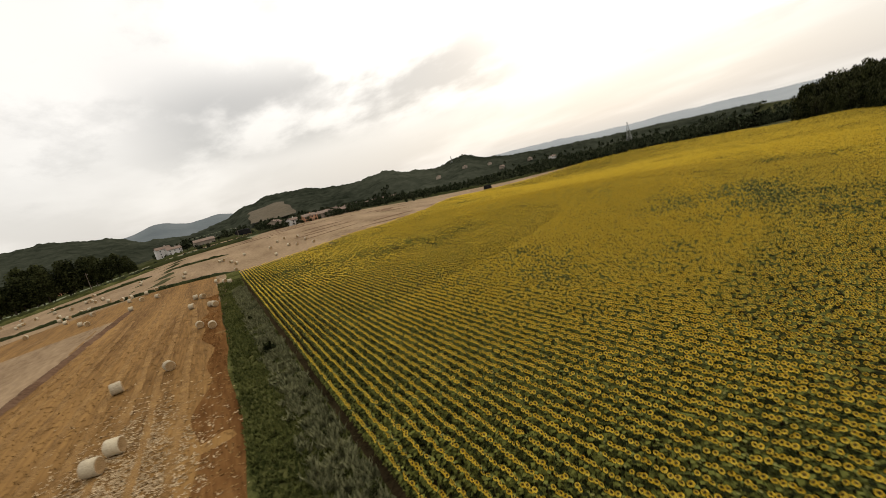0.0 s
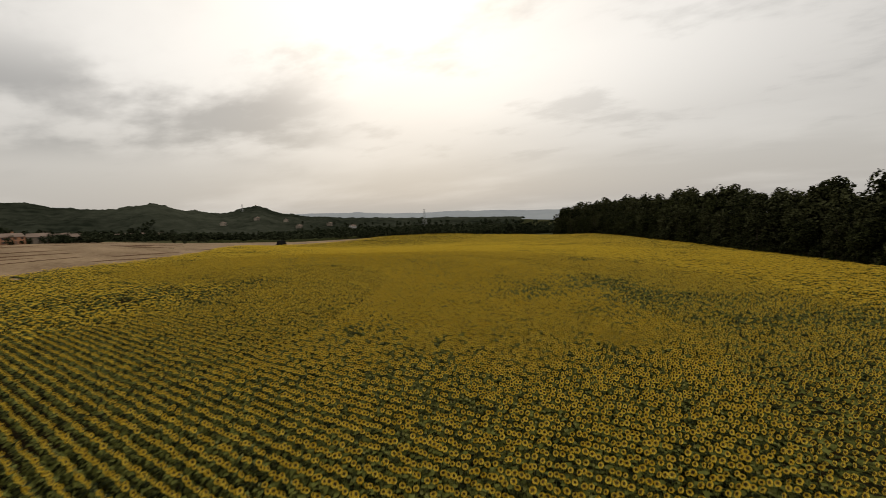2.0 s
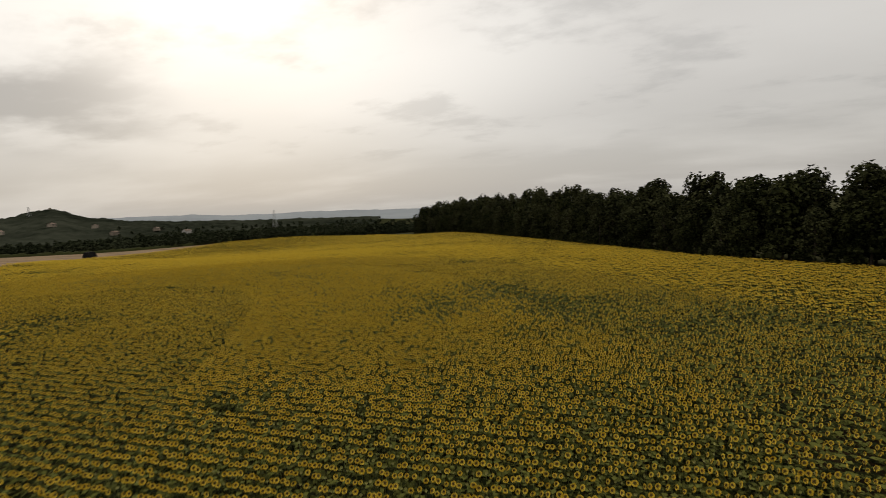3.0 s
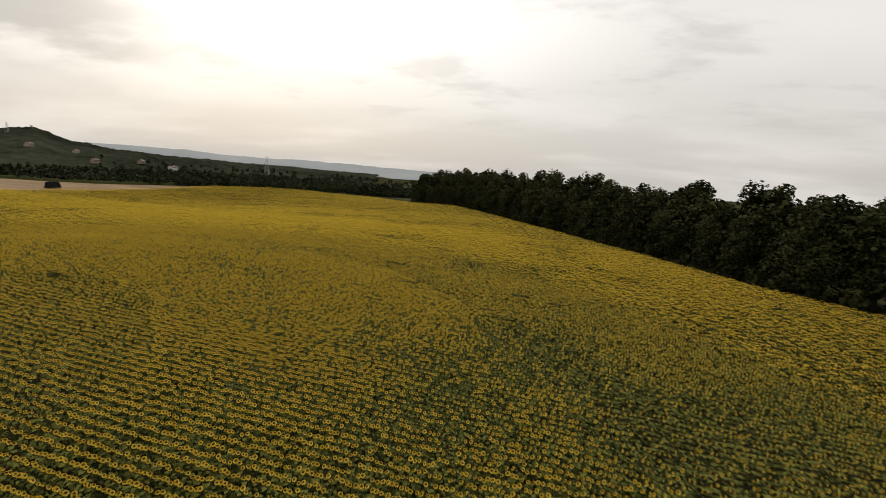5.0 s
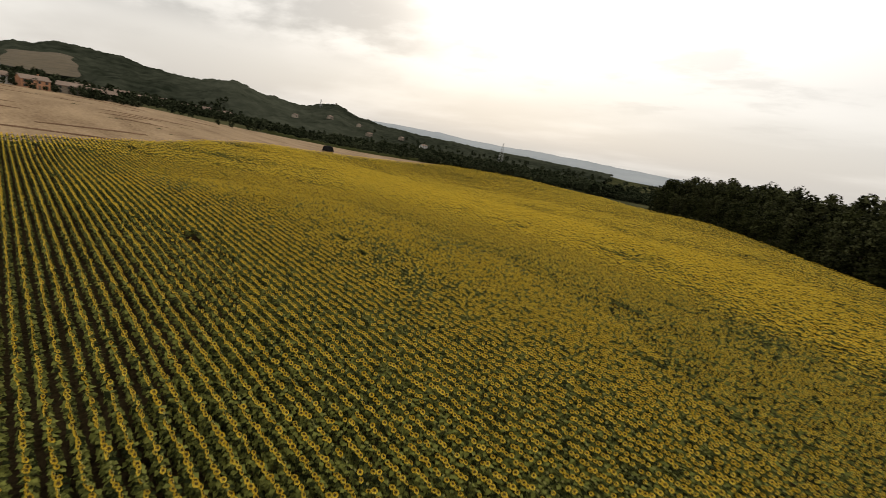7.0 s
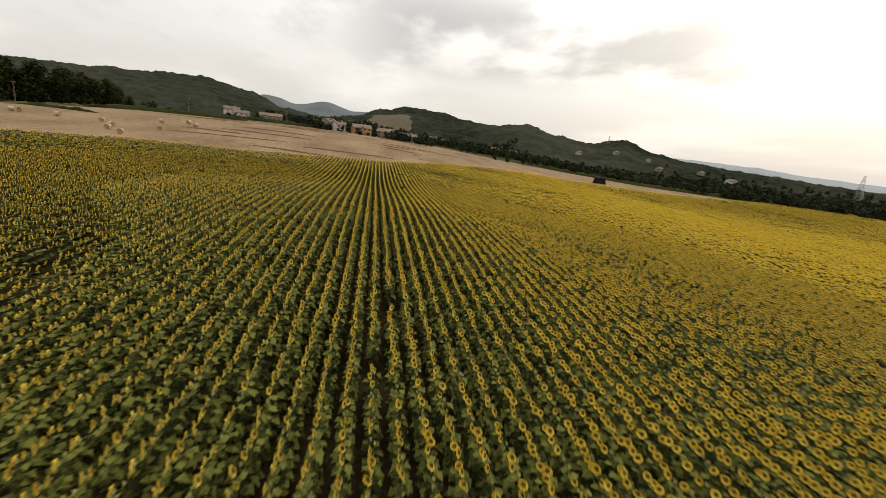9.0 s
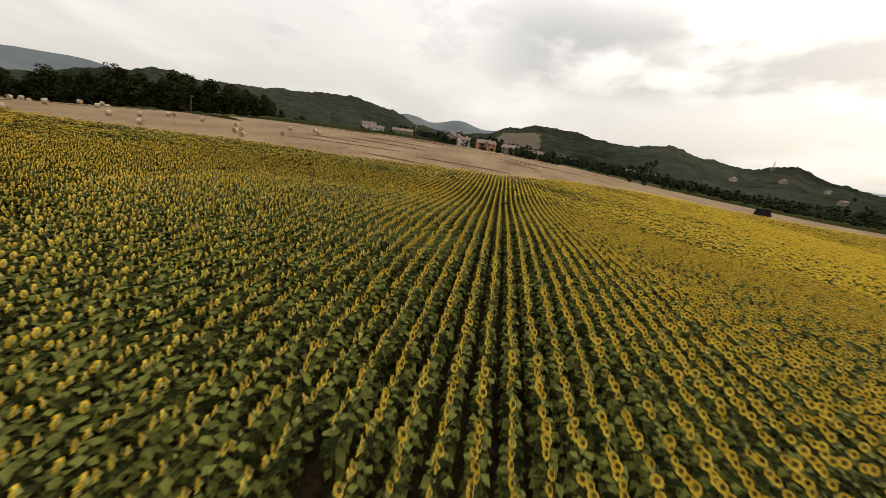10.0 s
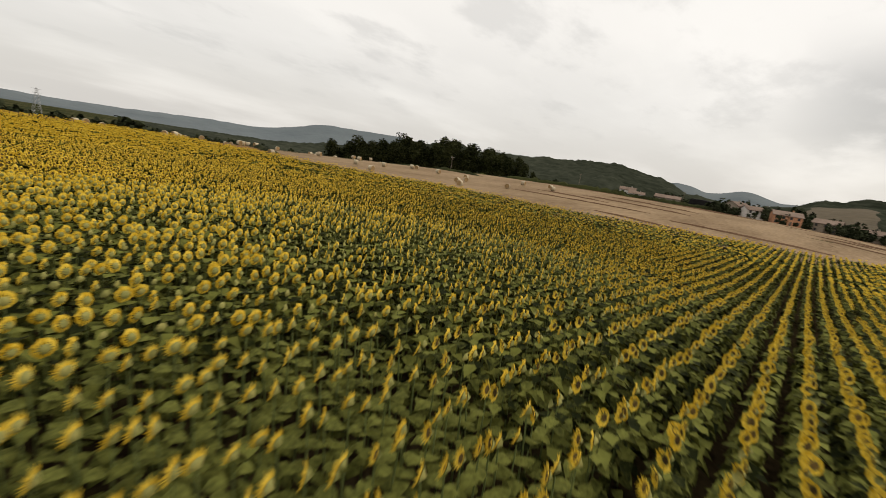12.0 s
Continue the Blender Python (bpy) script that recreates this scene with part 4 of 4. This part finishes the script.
# ---- covered straw stacks ----
def stack(x, y, long, deep, tall, turn, label):
    """A stack of bales under a sagging black tarpaulin, with bales showing at its foot."""
    thing = empty("straw_stack", x, y, terrain(x, y), turn)
    tagged(thing, label, "straw stack", "covered straw stacks")
    bm = bmesh.new()
    nx, ny = 14, 8
    grid = []
    for j in range(ny + 1):
        rowv = []
        for i in range(nx + 1):
            u, v = i / nx * 2 - 1, j / ny * 2 - 1
            edge = max(abs(u), abs(v))
            z = tall * (1 - 0.10 * u * u - 0.10 * v * v + 0.03 * math.sin(9 * u) * math.cos(7 * v))
            if edge > 0.999:
                z = tall * (0.16 + 0.06 * math.sin(11 * (u + v)))
            k = 1.0 + (0.05 if edge > 0.999 else 0)
            rowv.append(bm.verts.new((u * long / 2 * k, v * deep / 2 * k, z)))
        grid.append(rowv)
    for j in range(ny):
        for i in range(nx):
            bm.faces.new((grid[j][i], grid[j][i + 1], grid[j + 1][i + 1], grid[j + 1][i]))
    part("tarpaulin", bm, M["tarp"], thing, "sagging black tarpaulin")
    count = max(3, int(long / 1.6))
    for side in (-1, 1):
        for i in range(count):
            bm = bmesh.new()
            rod(bm, ((i + 0.5) / count * long - long / 2 - 0.6, side * (deep / 2 - 0.6), 0.62), ((i + 0.5) / count * long - long / 2 + 0.6, side * (deep / 2 - 0.6), 0.62), 0.62, 0.62, 12)
            part("bale", bm, M["bale_end"], thing)
    return thing


stack(246, 362, 7.4, 5.0, 4.8, 20, "dark tarpaulin-covered straw stack on the stubble edge")
stack(30, 480, 15, 8, 6.5, -4, "long black covered straw stack near the village")


# ---- poles, pylons, greenhouses, tower ----
def utility_pole(x, y, tall, turn, label):
    thing = empty("utility_pole", x, y, terrain(x, y) - 0.2, turn)
    tagged(thing, label, "pole", "poles along the lane")
    bm = bmesh.new()
    rod(bm, (0, 0, 0), (0, 0, tall), 0.17, 0.11, 10)
    part("post", bm, M["wood"], thing)
    bm = bmesh.new()
    box(bm, 0, 0, tall - 0.7, 1.8, 0.12, 0.14)
    part("crossarm", bm, M["wood"], thing)
    for dx in (-0.75, 0, 0.75):
        bm = bmesh.new()
        rod(bm, (dx, 0, tall - 0.56), (dx, 0, tall - 0.28), 0.06, 0.05, 8)
        part("insulator", bm, M["film"], thing)


for x, y, tall in ((-64, 308, 11), (70, 470, 10), (24, 452, 10), (-20, 380, 10)):
    utility_pole(x, y, tall, 30, "wooden utility pole with a crossarm")


def pylon(x, y, z, tall, turn):
    thing = empty("pylon", x, y, z, turn)
    tagged(thing, "grey steel lattice pylon against the sky", "pylon", "power line pylons")

    def leg(u, i):
        w = tall * (0.11 * (1 - u) + 0.014)
        return Vector(((w if i in (0, 3) else -w), (w if i < 2 else -w), tall * u))
    for i in range(4):
        bm = bmesh.new()
        rod(bm, leg(0, i), leg(1, i), 0.22, 0.12, 5)
        part("leg", bm, M["steel"], thing)
    for lv in range(7):
        a, b = lv / 7, (lv + 1) / 7
        bm = bmesh.new()
        for i in range(4):
            rod(bm, leg(a, i), leg(b, (i + 1) % 4), 0.09, 0.09, 4)
            rod(bm, leg(b, i), leg(b, (i + 1) % 4), 0.09, 0.09, 4)
        part("bracing", bm, M["steel"], thing)
    for u in (0.72, 0.85, 0.97):
        bm = bmesh.new()
        rod(bm, (-tall * 0.13, 0, tall * u), (tall * 0.13, 0, tall * u), 0.16, 0.16, 5)
        part("arm", bm, M["steel"], thing)


for a, d, tall in ((-33, 420, 36), (-78, 640, 34), (29.6, 1130, 20), (53, 760, 36)):
    x, y = CENTRE.x + d * math.sin(radians(a)), CENTRE.y + d * math.cos(radians(a))
    pylon(x, y, max(terrain(x, y), hill_point(a, d)[2] if d > 1000 else -99) - 0.3, tall, a)


def greenhouse(x, y, long, wide, tall, turn):
    """A polytunnel: arched film on steel hoops, with end walls."""
    thing = empty("greenhouse", x, y, terrain(x, y) - 0.1, turn)
    tagged(thing, "long pale film greenhouse tunnel in the valley", "greenhouse", "greenhouses in the valley")
    bm = bmesh.new()
    n = 12
    ring = [[bm.verts.new((sx * long / 2, wide / 2 * math.cos(math.pi * i / n), tall * math.sin(math.pi * i / n) ** 0.8)) for i in range(n + 1)] for sx in (-1, 1)]
    for i in range(n):
        bm.faces.new((ring[0][i], ring[0][i + 1], ring[1][i + 1], ring[1][i]))
    for f in bm.faces:
        f.smooth = True
    part("film_cover", bm, M["film"], thing)
    for side in (0, 1):
        bm = bmesh.new()
        bm.faces.new([bm.verts.new(((side * 2 - 1) * (long / 2 - 0.05), wide / 2 * math.cos(math.pi * i / n), tall * math.sin(math.pi * i / n) ** 0.8)) for i in range(n + 1)])
        part("end_wall", bm, M["film"], thing)
    for i in range(5):
        bm = bmesh.new()
        px = -long / 2 + long * i / 4
        for k in range(n):
            rod(bm, (px, wide / 2 * 1.01 * math.cos(math.pi * k / n), tall * 1.01 * math.sin(math.pi * k / n) ** 0.8),
                (px, wide / 2 * 1.01 * math.cos(math.pi * (k + 1) / n), tall * 1.01 * math.sin(math.pi * (k + 1) / n) ** 0.8), 0.08, 0.08, 4)
        part("hoop", bm, M["steel"], thing)


greenhouse(-262, 322, 75, 9, 4.5, -28)
greenhouse(-284, 226, 34, 12, 6.0, -70)
greenhouse(-268, 332, 60, 9, 4.2, -28)

tx, ty, tz = hill_point(31.3, 1330)
thing = empty("hill_tower", tx, ty, tz - 2)
tagged(thing, "small ruined stone tower on the hilltop", "tower")
bm = bmesh.new()
rod(bm, (0, 0, 0), (0, 0, 11), 2.6, 2.2, 10)
part("shaft", bm, M["plaster"], thing)
bm = bmesh.new()
rod(bm, (0, 0, 11), (0, 0, 12.2), 2.45, 2.45, 10)
part("parapet", bm, M["plaster"], thing)

# a small white marker where the grass meets the wood
marker = empty("marker_post", 176, -15, terrain(176, -15) - 0.1, 20)
tagged(marker, "small white marker post on the grass beside the wood", "post")
bm = bmesh.new()
rod(bm, (0, 0, 0), (0, 0, 1.5), 0.06, 0.06, 8)
part("post", bm, M["wood"], marker)
bm = bmesh.new()
box(bm, 0, -0.09, 0.9, 0.75, 0.05, 0.75)
part("plate", bm, M["film"], marker, "plain white plate")
